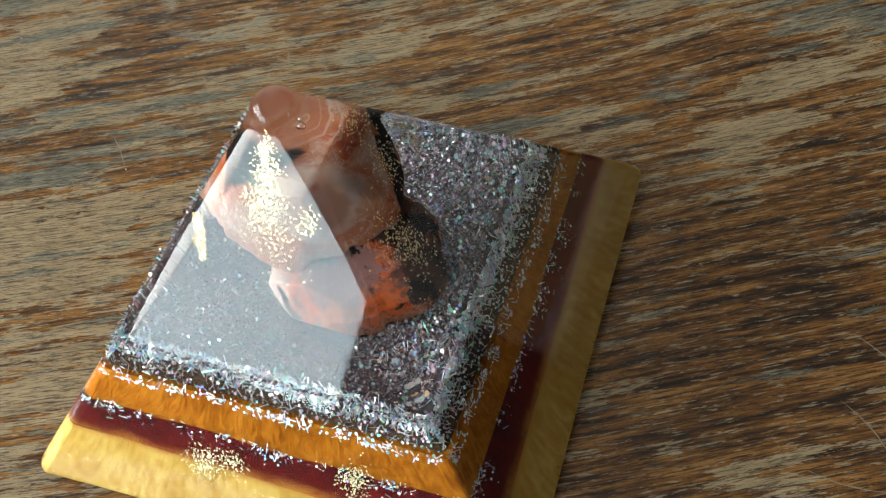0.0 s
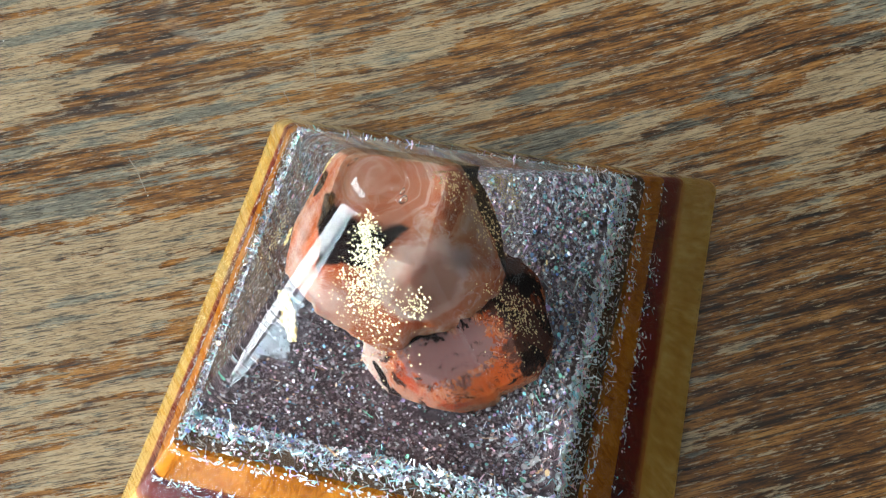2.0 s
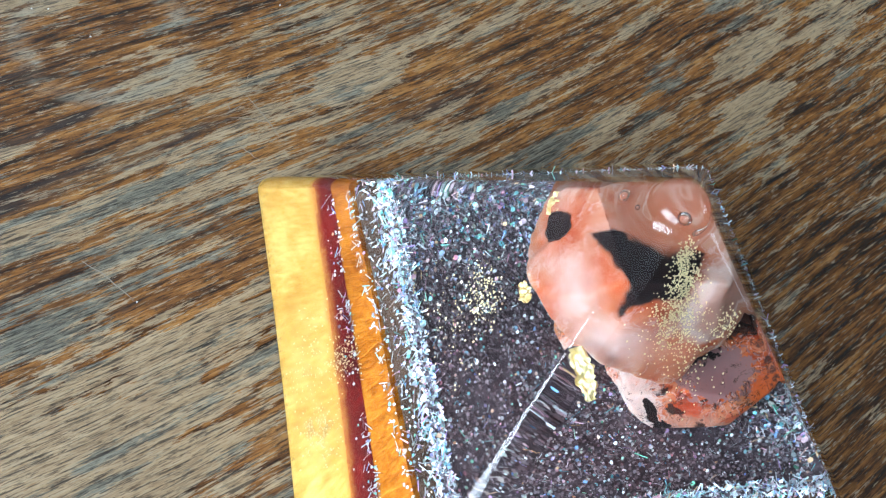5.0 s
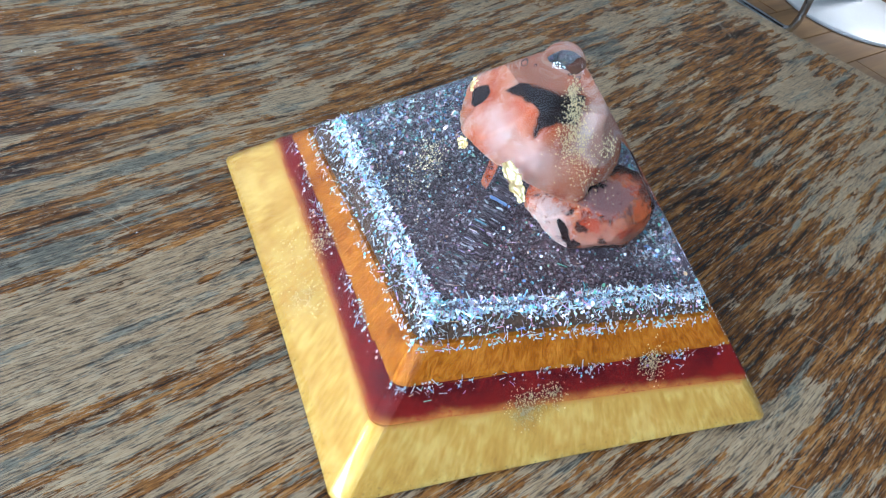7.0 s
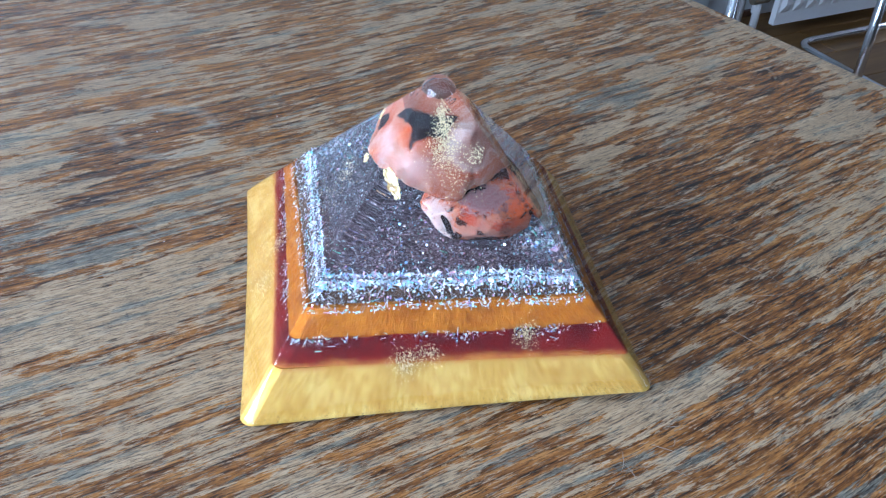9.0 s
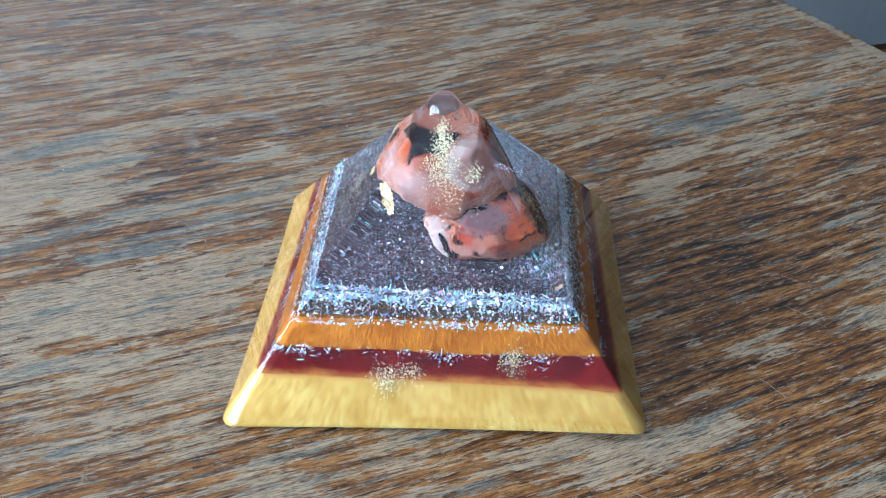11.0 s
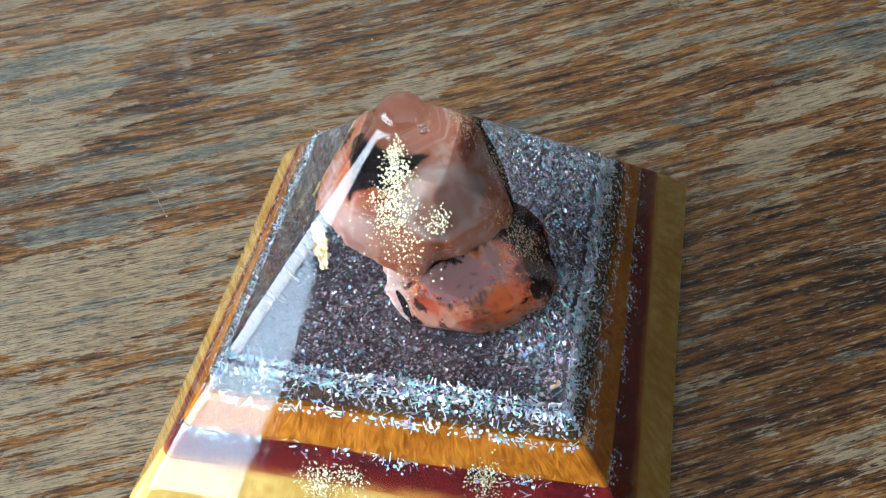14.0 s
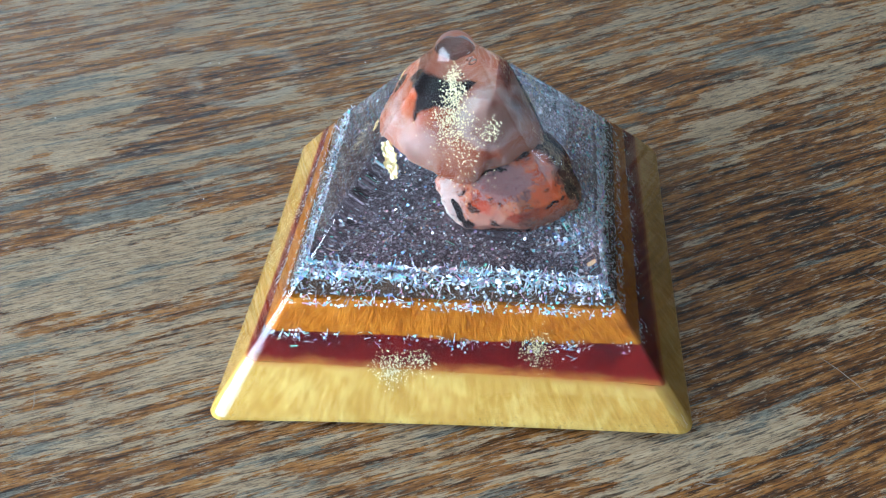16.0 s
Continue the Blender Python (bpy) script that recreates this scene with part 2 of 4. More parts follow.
def pearl(name, stops, streak=0.5, fall=(420, 420, 70), low=None, mica=None, pits=False, warp=0.0, metal=0.15, reach=(1.0, 0.6, 0.2), relief=0.0007, bleed=None, glow=0.3):
    """Mica-filled resin: clouds, streaks that hang down, fine sparkle."""
    M = Mat(name)
    x, y, z = separate(M, M.coords())
    m = M.math("MAXIMUM", M.math("ABSOLUTE", x), M.math("ABSOLUTE", y))
    spread = M.n("CombineXYZ", {"X": M.math("DIVIDE", M.math("MULTIPLY", x, 0.06), m), "Y": M.math("DIVIDE", M.math("MULTIPLY", y, 0.06), m), "Z": z}).outputs[0]
    hang = M.noise(M.n("Mapping", {"Vector": spread, "Scale": fall}).outputs[0], 1, 4, 0.6, warp)
    cloud = M.noise(M.coords((75, 75, 75)), 1, 4, 0.6)
    f = M.math("ADD", M.math("MULTIPLY", hang, streak), M.math("MULTIPLY", cloud, 1 - streak))
    col = M.ramp(f, stops)
    # height over the joint between gold and burgundy
    h = M.math("SUBTRACT", M.math("SUBTRACT", M.math("SUBTRACT", z, M.math("MULTIPLY", y, 0.028)), M.math("MULTIPLY", x, -0.008)), 0.0182)
    h = M.math("ADD", h, M.math("MULTIPLY", M.math("SUBTRACT", f, 0.5), 0.006))
    if bleed:
        col = M.mix(M.math("MULTIPLY", M.step(h, -0.0018, 0.0004), 0.9), col, bleed)
    if low:
        # darkest at the top of the layer; the one below shows through at its foot
        col = M.mix(M.math("MULTIPLY", M.step(h, 0.0072, 0.0012), 0.55), col, (0.165, 0.010, 0.007))
        col = M.mix(M.step(h, -0.0010, 0.0022), low, col)
    if mica:
        grain = M.noise(M.coords((780, 930, 1130), turn=(0.5, 0.4, 0.7)), 1, 5, 0.75, 1.2)
        col = M.mix(M.math("MULTIPLY", M.step(grain, 0.50, 0.62), 0.7), col, mica)
    if pits:
        pit = M.noise(M.coords((900, 900, 900)), 1, 3)
        foot = M.math("SUBTRACT", z, M.math("ADD", M.math("MULTIPLY", x, 0.0195), M.math("MULTIPLY", y, 0.013)))
        col = M.mix(M.math("MULTIPLY", M.step(pit, 0.60, 0.68), M.math("MULTIPLY", M.step(foot, 0.0085, 0.0035), 0.6)), col, (0.13, 0.085, 0.035))
    return M.done(color=col, rough=0.45, metal=metal, normal=M.bump(f, 0.35, relief), spec=0.05, glow=glow, depth=0.008, reach=reach)


def glitter_mat(name, dull, shine, rough=0.27, white=0.54):
    """Foil flakes: most silver, some with a rainbow tint; dull: share of flakes coloured dark and greyish."""
    M = Mat(name)
    r = M.n("NewGeometry").outputs["Random Per Island"]
    hues = ((0.84, 0.93, 0.96), (0.30, 0.84, 0.90), (0.72, 0.46, 0.88), (0.95, 0.66, 0.36), (0.32, 0.46, 0.96), (0.32, 0.88, 0.60), (0.95, 0.46, 0.62), (0.90, 0.92, 0.94))
    tint = M.ramp(M.math("FRACT", M.math("MULTIPLY", r, 37.0)), [(0.0, (0.90, 0.95, 0.98))] + [(white + (1 - white) * i / 7, h) for i, h in enumerate(hues)])
    grey = M.ramp(M.math("FRACT", M.math("MULTIPLY", r, 91.0)), [(0.0, (0.120, 0.085, 0.098)), (0.5, (0.215, 0.165, 0.185)), (1.0, (0.46, 0.40, 0.44))])
    col = M.mix(M.step(r, dull - 0.04, dull + 0.04), grey, tint)
    return M.done(color=col, rough=rough, metal=shine)


def plain(name, col, rough=0.5, metal=0.0, grain=300.0, vary=0.12, bump=0.1):
    M = Mat(name)
    n = M.noise(M.coords((grain, grain, grain)), 1, 4)
    n2 = M.noise(M.coords((grain / 12, grain / 12, grain / 12)), 1, 3)
    f = M.math("ADD", M.math("MULTIPLY", n, 0.5), M.math("MULTIPLY", n2, 0.5))
    dark = tuple(c * (1 - vary) for c in col)
    light = tuple(min(1, c * (1 + vary)) for c in col)
    return M.done(color=M.ramp(f, [(0.35, dark), (0.65, light)]), rough=rough, metal=metal, normal=M.bump(n, bump, 0.0005))


def agate(name, stops, layers, grain=70.0, swirl=None, crack=(0.012, 0.4, (0.2, 0.05, 0.025)), torn=1.2, bends=0.008, rag=420.0, over=0.0):
    """layers: (colour, weight, softness, ellipsoids) laid over a marbled ground, in order."""
    M = Mat(name)
    v0 = M.coords()
    bend = M.n("TexNoise", {"Vector": v0, "Scale": 110.0, "Detail": 4.0}).outputs["Color"]
    bend = M.n("VectorMath", {0: bend, 1: (-0.5, -0.5, -0.5)}, operation="ADD").outputs[0]
    v = M.n("VectorMath", {0: bend, 1: (bends, bends, bends), 2: v0}, operation="MULTIPLY_ADD").outputs[0]
    n1 = M.noise(v, grain, 5, 0.6, 0.9)
    col = M.ramp(n1, stops)
    wisp = M.noise(v, grain * 1.6, 4, 0.55, 1.6)
    col = M.mix(M.math("MULTIPLY", M.step(M.math("ABSOLUTE", M.math("SUBTRACT", wisp, 0.52)), 0.030, 0.0), 0.6), col, (0.50, 0.36, 0.34))
    vein = M.noise(v, 130, 6, 0.7, 1.0)
    vm = M.math("MULTIPLY", M.step(M.math("ABSOLUTE", M.math("SUBTRACT", vein, 0.5)), crack[0], 0.0), crack[1])
    col = M.mix(vm, col, crack[2])
    for colour, weight, soft, places in layers:
        if len(places[0]) == 2 and not hasattr(places[0][0], "__len__"):
            mask = polygon(M, v, places, 0.0004, 0.0085)
        else:
            mask = spots(M, v, places, soft, rag, torn)
        col = M.mix(M.math("MULTIPLY", mask, weight), col, colour)
    if over:
        col = M.mix(M.math("MULTIPLY", M.math("MULTIPLY", vm, M.step(M.noise(v0, 150.0, 2), 0.46, 0.56)), over), col, crack[2])
    if swirl:
        x, y, z = separate(M, v)
        d = M.math("SQRT", M.math("ADD", M.math("POWER", M.math("SUBTRACT", x, swirl[0]), 2.0), M.math("POWER", M.math("SUBTRACT", y, swirl[1]), 2.0)))
        w = M.noise(M.n("CombineXYZ", {"X": M.math("MULTIPLY", d, 1000.0), "Y": M.math("MULTIPLY", x, 25.0), "Z": M.math("MULTIPLY", y, 25.0)}).outputs[0], 1.0, 3, 0.5)
        where = M.math("MULTIPLY", M.step(z, 0.008, 0.013), M.step(M.math("ADD", M.math("MULTIPLY", x, 0.6), y), -0.006, 0.008))
        col = M.mix(M.math("MULTIPLY", M.step(w, 0.50, 0.60), M.math("MULTIPLY", where, 0.48)), col, (0.54, 0.37, 0.31))
    return M.done(color=col, rough=0.7, normal=M.bump(n1, 0.25, 0.0008), spec=0.03, glow=0.85, depth=0.011, reach=(1.0, 0.5, 0.4))


WOOD = wood_table()
RESIN = clear_resin()
GOLD_LAYER = pearl("gold_pearl_resin", [(0.36, (0.44, 0.235, 0.042)), (0.48, (0.53, 0.312, 0.068)), (0.62, (0.64, 0.43, 0.130))], 0.5, (620, 620, 230), pits=True, metal=0.42, bleed=(0.44, 0.165, 0.034))
RED_LAYER = pearl("burgundy_pearl_resin", [(0.38, (0.022, 0.0015, 0.004)), (0.49, (0.060, 0.003, 0.005)), (0.60, (0.15, 0.008, 0.007))], 0.3, low=(0.44, 0.165, 0.034), mica=(0.22, 0.017, 0.012), metal=0.0, reach=(0.35, 0.02, 0.03), fall=(500, 500, 330), glow=0.1)
AMBER_LAYER = pearl("amber_pearl_resin", [(0.36, (0.22, 0.058, 0.004)), (0.48, (0.37, 0.112, 0.006)), (0.60, (0.51, 0.185, 0.018))], 0.6, (420, 420, 260), warp=1.5, metal=0.40, reach=(1.0, 0.4, 0.05), relief=0.0022)
BED = plain("glitter_bed_resin", (0.080, 0.048, 0.032), 0.8, 0.0, 900, 0.5)
BED.node_tree.nodes["Principled BSDF"].inputs["Specular IOR Level"].default_value = 0.03
BED_TOP = plain("fine_glitter_dust", (0.110, 0.080, 0.092), 0.5, 0.3, 2500, 0.6)
GLITTER = glitter_mat("holographic_glitter", 0.08, 0.68, 0.30)
# the same foil, coloured darker as its flat-lying flakes catch less light
DIM_GLITTER = glitter_mat("dim_grey_glitter", 0.88, 0.7, 0.42)
VIVID_GLITTER = glitter_mat("rainbow_glitter", 0.12, 0.6, 0.24, 0.25)
DUST = plain("gold_dust_specks", (0.93, 0.76, 0.44), 0.30, 0.8, 900, 0.1, 0.3)
LEAF = plain("gold_leaf", (0.97, 0.77, 0.40), 0.30, 0.88, 900, 0.1, 0.5)
CHROME = plain("chrome_tube", (0.75, 0.76, 0.78), 0.14, 1.0, 60, 0.03, 0.02)
WHITE_STEEL = plain("white_enamel", (0.87, 0.88, 0.88), 0.35, 0.0, 120, 0.03, 0.03)
WALL_PAINT = plain("pale_grey_wall_paint", (0.60, 0.625, 0.64), 0.75, 0.0, 200, 0.04, 0.15)
# dark colour of two unseen walls, to cut reflections and bounce light
DIM_WALL = plain("dim_unseen_wall", (0.10, 0.088, 0.078), 0.75, 0.0, 200, 0.06, 0.15)
GREY_PAINT = plain("grey_painted_board", (0.40, 0.43, 0.43), 0.6, 0.0, 90, 0.06, 0.1)
CEIL_PAINT = plain("white_ceiling_paint", (0.84, 0.85, 0.86), 0.8, 0.0, 150, 0.03, 0.1)
DARK = plain("dark_rubber", (0.025, 0.024, 0.023), 0.6, 0.0, 150, 0.2, 0.1)
BRASS = plain("valve_metal", (0.32, 0.27, 0.2), 0.4, 0.8, 200, 0.2, 0.1)
SEAT = plain("black_seat_leather", (0.03, 0.028, 0.027), 0.5, 0.0, 200, 0.2, 0.2)


def floor_wood():
    M = Mat("oiled_floor_boards")
    v = M.coords()
    n = M.noise(M.n("Mapping", {"Vector": v, "Scale": (3, 40, 1)}).outputs[0], 1.0, 5)
    r = M.n("ObjectInfo").outputs["Random"]
    col = M.ramp(n, [(0.3, (0.17, 0.085, 0.024)), (0.7, (0.33, 0.185, 0.058))])
    col = M.mix(M.math("MULTIPLY", r, 0.25), col, (0.16, 0.075, 0.03))
    return M.done(color=col, rough=0.38, normal=M.bump(n, 0.1, 0.001))


FLOOR_WOOD = floor_wood()


# ---- mesh helpers ----
def link_mesh(name, verts, faces, material, smooth=False):
    me = bpy.data.meshes.new(name)
    me.from_pydata([tuple(v) for v in verts], [], faces)
    me.materials.append(material)
    if smooth:
        me.polygons.foreach_set("use_smooth", [True] * len(me.polygons))
    me.update()
    return new(name, me)


def under(ob, parent):
    ob.parent = parent
    return ob


def part(name, bm, material, parent=None, label="", smooth=False):
    me = bpy.data.meshes.new(name)
    bmesh.ops.recalc_face_normals(bm, faces=bm.faces)
    bm.to_mesh(me)
    bm.free()
    me.materials.append(material)
    if smooth:
        me.polygons.foreach_set("use_smooth", [True] * len(me.polygons))
    ob = new(name, me)
    if parent:
        ob.parent = parent
    return tagged(ob, label)


def box(x0, x1, y0, y1, z0, z1, bevel=0.0, seg=2):
    bm = bmesh.new()
    bmesh.ops.create_cube(bm, size=1, matrix=Matrix.Translation(((x0 + x1) / 2, (y0 + y1) / 2, (z0 + z1) / 2)) @ Matrix.Diagonal((x1 - x0, y1 - y0, z1 - z0, 1)))
    if bevel:
        bmesh.ops.bevel(bm, geom=bm.edges[:], offset=bevel, segments=seg, affect="EDGES", profile=0.5)
    return bm


def tube(points, radius, sides=14, bend=0.05, steps=7):
    """A round tube along points, with rounded bends."""
    pts = [Vector(p) for p in points]
    path = [pts[0]]
    for a, b, c in zip(pts, pts[1:], pts[2:]):
        d1, d2 = (a - b), (c - b)
        k = min(bend, d1.length * 0.48, d2.length * 0.48)
        s, e = b + d1.normalized() * k, b + d2.normalized() * k
        for i in range(steps + 1):
            t = i / steps
            path.append(s * (1 - t) ** 2 + b * 2 * t * (1 - t) + e * t * t)
    path.append(pts[-1])
    verts, faces = [], []
    up = Vector((0.13, 0.21, 0.97)).normalized()
    for i, p in enumerate(path):
        t = (path[min(i + 1, len(path) - 1)] - path[max(i - 1, 0)]).normalized()
        a = t.cross(up).normalized()
        b = t.cross(a)
        for j in range(sides):
            w = 2 * math.pi * j / sides
            verts.append(p + radius * (math.cos(w) * a + math.sin(w) * b))
    for i in range(len(path) - 1):
        for j in range(sides):
            k = (j + 1) % sides
            faces.append((i * sides + j, i * sides + k, (i + 1) * sides + k, (i + 1) * sides + j))
    faces.append(tuple(range(sides)))
    faces.append(tuple(range((len(path) - 1) * sides, len(path) * sides)))
    bm = bmesh.new()
    bv = [bm.verts.new(v) for v in verts]
    for f in faces:
        bm.faces.new([bv[i] for i in f])
    return bm


def lathe(profile, sides=48):
    bm = bmesh.new()
    rows = []
    for r, z in profile:
        rows.append([bm.verts.new((r * math.cos(2 * math.pi * j / sides), r * math.sin(2 * math.pi * j / sides), z)) for j in range(sides)])
    for a, b in zip(rows, rows[1:]):
        for j in range(sides):
            k = (j + 1) % sides
            bm.faces.new((a[j], a[k], b[k], b[j]))
    bm.faces.new(rows[0][::-1])
    bm.faces.new(rows[-1])
    return bm


# ---- room ----
TURN = pose(0, 0, 0, 0, 0, ROOM)
P0, P1, Q0, Q1, CEIL = WALL_P, FAR_P, -3.9, 1.55, 1.85


def wall(name, bm, label):
    ob = part(name, bm, WALL_PAINT)
    ob.matrix_world = TURN
    return tagged(ob, label, "wall", kind="structure")


floor = part("floor", box(P0 - 0.3, P1 + 0.3, Q0 - 0.3, Q1 + 0.3, FLOOR - 0.1, FLOOR - 0.012), FLOOR_WOOD)
floor.matrix_world = TURN
tagged(floor, "warm brown oiled wooden board floor", "floor", kind="structure")


def pierced(first, *rest):
    """Boxes joined into one mesh: a wall built round its openings."""
    bm = box(*first)
    for r in rest:
        tmp = bpy.data.meshes.new("tmp")
        b2 = box(*r)
        b2.to_mesh(tmp)
        b2.free()
        bm.from_mesh(tmp)
        bpy.data.meshes.remove(tmp)
    return bm


wall("wall_back", box(P0, P1, Q1, Q1 + 0.2, FLOOR, CEIL), "plain pale grey painted wall behind a radiator")
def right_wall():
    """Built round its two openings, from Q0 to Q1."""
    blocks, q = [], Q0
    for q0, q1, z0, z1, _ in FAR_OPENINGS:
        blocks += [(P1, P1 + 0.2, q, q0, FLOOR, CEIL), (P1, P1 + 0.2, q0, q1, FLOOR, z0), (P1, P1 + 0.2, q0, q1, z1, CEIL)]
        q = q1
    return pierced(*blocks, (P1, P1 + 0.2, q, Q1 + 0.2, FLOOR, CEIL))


wall("wall_right", right_wall(), "unseen wall made dark taupe to cut light, with a window and an added opening").data.materials[0] = DIM_WALL
wall("wall_front", box(P0, P1, Q0 - 0.2, Q0, FLOOR, CEIL), "plain unseen wall, made dark taupe to dim reflections in the resin").data.materials[0] = DIM_WALL
ceiling = part("ceiling", box(P0 - 0.3, P1 + 0.3, Q0 - 0.3, Q1 + 0.3, CEIL, CEIL + 0.15), CEIL_PAINT)
ceiling.matrix_world = TURN
tagged(ceiling, "plain white painted ceiling", "ceiling", kind="structure")
# window wall, built round its two openings
cuts = [Q0 - 0.2, *[c for w in WINDOWS for c in w], Q1 + 0.2]
bm = pierced((P0 - 0.2, P0, Q0 - 0.2, Q1 + 0.2, FLOOR, SILL), (P0 - 0.2, P0, Q0 - 0.2, Q1 + 0.2, HEAD, CEIL),
             *[(P0 - 0.2, P0, cuts[i], cuts[i + 1], SILL, HEAD) for i in (0, 2, 4)])
wall("wall_window", bm, "pale grey painted wall with two wide windows")
# the last of these is the added opening that admits the sun
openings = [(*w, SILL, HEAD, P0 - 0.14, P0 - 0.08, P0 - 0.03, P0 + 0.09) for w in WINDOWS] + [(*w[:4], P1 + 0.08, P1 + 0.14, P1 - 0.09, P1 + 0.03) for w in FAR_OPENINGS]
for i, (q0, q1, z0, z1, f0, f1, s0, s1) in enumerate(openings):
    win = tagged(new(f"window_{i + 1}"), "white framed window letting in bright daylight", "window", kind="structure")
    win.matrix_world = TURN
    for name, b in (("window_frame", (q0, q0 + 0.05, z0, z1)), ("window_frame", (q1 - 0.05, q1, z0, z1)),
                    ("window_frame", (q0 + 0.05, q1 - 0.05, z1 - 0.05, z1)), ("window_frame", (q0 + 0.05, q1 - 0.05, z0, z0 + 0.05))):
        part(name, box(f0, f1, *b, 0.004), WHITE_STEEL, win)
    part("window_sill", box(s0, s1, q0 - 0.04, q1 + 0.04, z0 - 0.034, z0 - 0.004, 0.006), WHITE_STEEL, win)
base = part("baseboard", box(P0 + 0.01, P1 - 0.01, Q1 - 0.014, Q1 - 0.001, FLOOR, FLOOR + 0.018, 0.003), plain("dark_skirting_wood", (0.11, 0.05, 0.028), 0.5, 0, 90, 0.2))
base.matrix_world = TURN
tagged(base, "low dark brown wooden skirting along the wall", "baseboard", kind="structure")
panel = part("wall_panel", box(0.3, 1.735, Q1 - 0.022, Q1 - 0.003, FLOOR + 0.020, FLOOR + 2.1, 0.003), GREY_PAINT)
panel.matrix_world = TURN
tagged(panel, "flat grey painted panel on the wall", "panel", kind="structure")

# ---- radiator, pipes, batten ----
RX0, RX1, RY0, RY1, RZ0, RZ1 = 1.830, 2.865, 1.36, 1.47, -0.700, -0.11


def radiator():
    r = tagged(new("radiator"), "white ribbed steel panel radiator on the wall", "radiator")
    r.matrix_world = TURN @ pose(RX0, RY0, RZ0)
    w, h = RX1 - RX0, RZ1 - RZ0
    # pressed front sheet: vertical ribs
    prof = []
    pitch, n = 0.05, int(w / 0.05)
    for i in range(n):
        for f, d in ((0.0, 0.012), (0.18, 0.012), (0.32, 0.0), (0.68, 0.0), (0.82, 0.012)):
            prof.append(((i + f) * pitch, d))
    prof.append((w, 0.012))
    bm = bmesh.new()
    cols = []
    for x, d in prof:
        cols.append([bm.verts.new((x, y, z)) for y, z in ((0.03, 0.0), (0.012, 0.0), (0.012, 0.035), (d, 0.06), (d, h - 0.06), (0.012, h - 0.035), (0.012, h), (0.03, h))])
    for a, b in zip(cols, cols[1:]):
        for j in range(7):
            bm.faces.new((a[j], b[j], b[j + 1], a[j + 1]))
    bm.faces.new(cols[0])
    bm.faces.new(cols[-1][::-1])
    part("front_panel", bm, WHITE_STEEL, r)
    part("back_panel", box(0.0, w, 0.085, 0.105, 0, h, 0.006), WHITE_STEEL, r)
    part("top_grille", box(0.0, w, 0.012, 0.1, h + 0.001, h + 0.012, 0.003), WHITE_STEEL, r)
    for x in (0.25, w - 0.25):
        part("bracket", box(x, x + 0.03, 0.105, Q1 - RY0, 0.1, h - 0.1), WHITE_STEEL, r)
    valve = part("valve", tube([(-0.052, 0.06, 0.06), (0.005, 0.06, 0.06)], 0.012, bend=0.01), BRASS, r, "dull brass valve body")
    part("valve_cap", tube([(-0.03, 0.06, 0.075), (-0.03, 0.06, 0.13)], 0.016, bend=0.01), DARK, valve, "dark valve cap")
    return r


radiator()
pipe = part("heating_pipe", tube([(1.822, 1.49, FLOOR), (1.822, 1.49, CEIL)], 0.0085), WHITE_STEEL, smooth=True)
pipe.matrix_world = TURN
tagged(pipe, "thin white vertical heating pipe beside the radiator", "pipe")
pipe = part("heating_pipe", tube([(1.818, 1.43, FLOOR), (1.818, 1.43, -0.63), (1.775, 1.43, -0.628)], 0.011, bend=0.02), WHITE_STEEL, smooth=True)
pipe.matrix_world = TURN
tagged(pipe, "short white heating pipe rising to the valve", "pipe")

# ---- tubular chairs ----
def tubular_chair(origin, turn, w, d):
    """Floor frame with the open side to local -y, uprights at the open ends."""
    c = tagged(new("cantilever_chair"), "chrome tubular steel cantilever chair with a black seat", "chair", "chairs round the table")
    r = 0.0115
    z0 = FLOOR + r
    part("floor_frame", tube([(0, -d, z0 + 0.455), (0, -d - 0.012, z0 + 0.05), (0, -d, z0), (0, 0, z0), (w, 0, z0), (w, -d, z0), (w, -d - 0.012, z0 + 0.05), (w, -d, z0 + 0.455)],
                             r, bend=0.06), CHROME, c, smooth=True)
    for x in (0.0, w):
        part("seat_rail", tube([(x, -d + 0.001, z0 + 0.443), (x, -0.06, z0 + 0.43), (x, 0.02, z0 + 0.85)], r, bend=0.06), CHROME, c, smooth=True)
    part("seat", box(0.012, w - 0.012, -d + 0.02, -0.05, z0 + 0.435, z0 + 0.465, 0.01), SEAT, c, "black leather seat")
    part("backrest", box(0.012, w - 0.012, -0.025, -0.005, z0 + 0.58, z0 + 0.82, 0.008), SEAT, c, "black leather backrest")
    c.matrix_world = pose(*origin, 0, 0, turn)
    return c


tubular_chair((1.315, 1.885, 0), 20.0, 0.45, 0.45)
tubular_chair((0.708, 1.832, 0), 17.5, 0.45, 0.45)


# ---- white pedestal table ----
def pedestal_table(x, y):
    t = tagged(new("pedestal_table"), "white side table with a flat round disc base", "table")
    t.location = (x, y, FLOOR)
    cx, cy = 0.093, 0.078
    part("base_plate", lathe([(0.230, 0.0), (0.234, 0.003), (0.233, 0.009), (0.228, 0.012), (0.05, 0.0125), (0.04, 0.0126)], 72), WHITE_STEEL, t, smooth=True)
    part("column", lathe([(0.034, 0.0128), (0.030, 0.020), (0.030, 0.70)], 32), WHITE_STEEL, t, smooth=True).location = (cx, cy, 0)
    part("tabletop", lathe([(0.22, 0.701), (0.23, 0.708), (0.23, 0.722), (0.225, 0.727)], 72), WHITE_STEEL, t)
    return t


pedestal_table(2.294, 1.807)

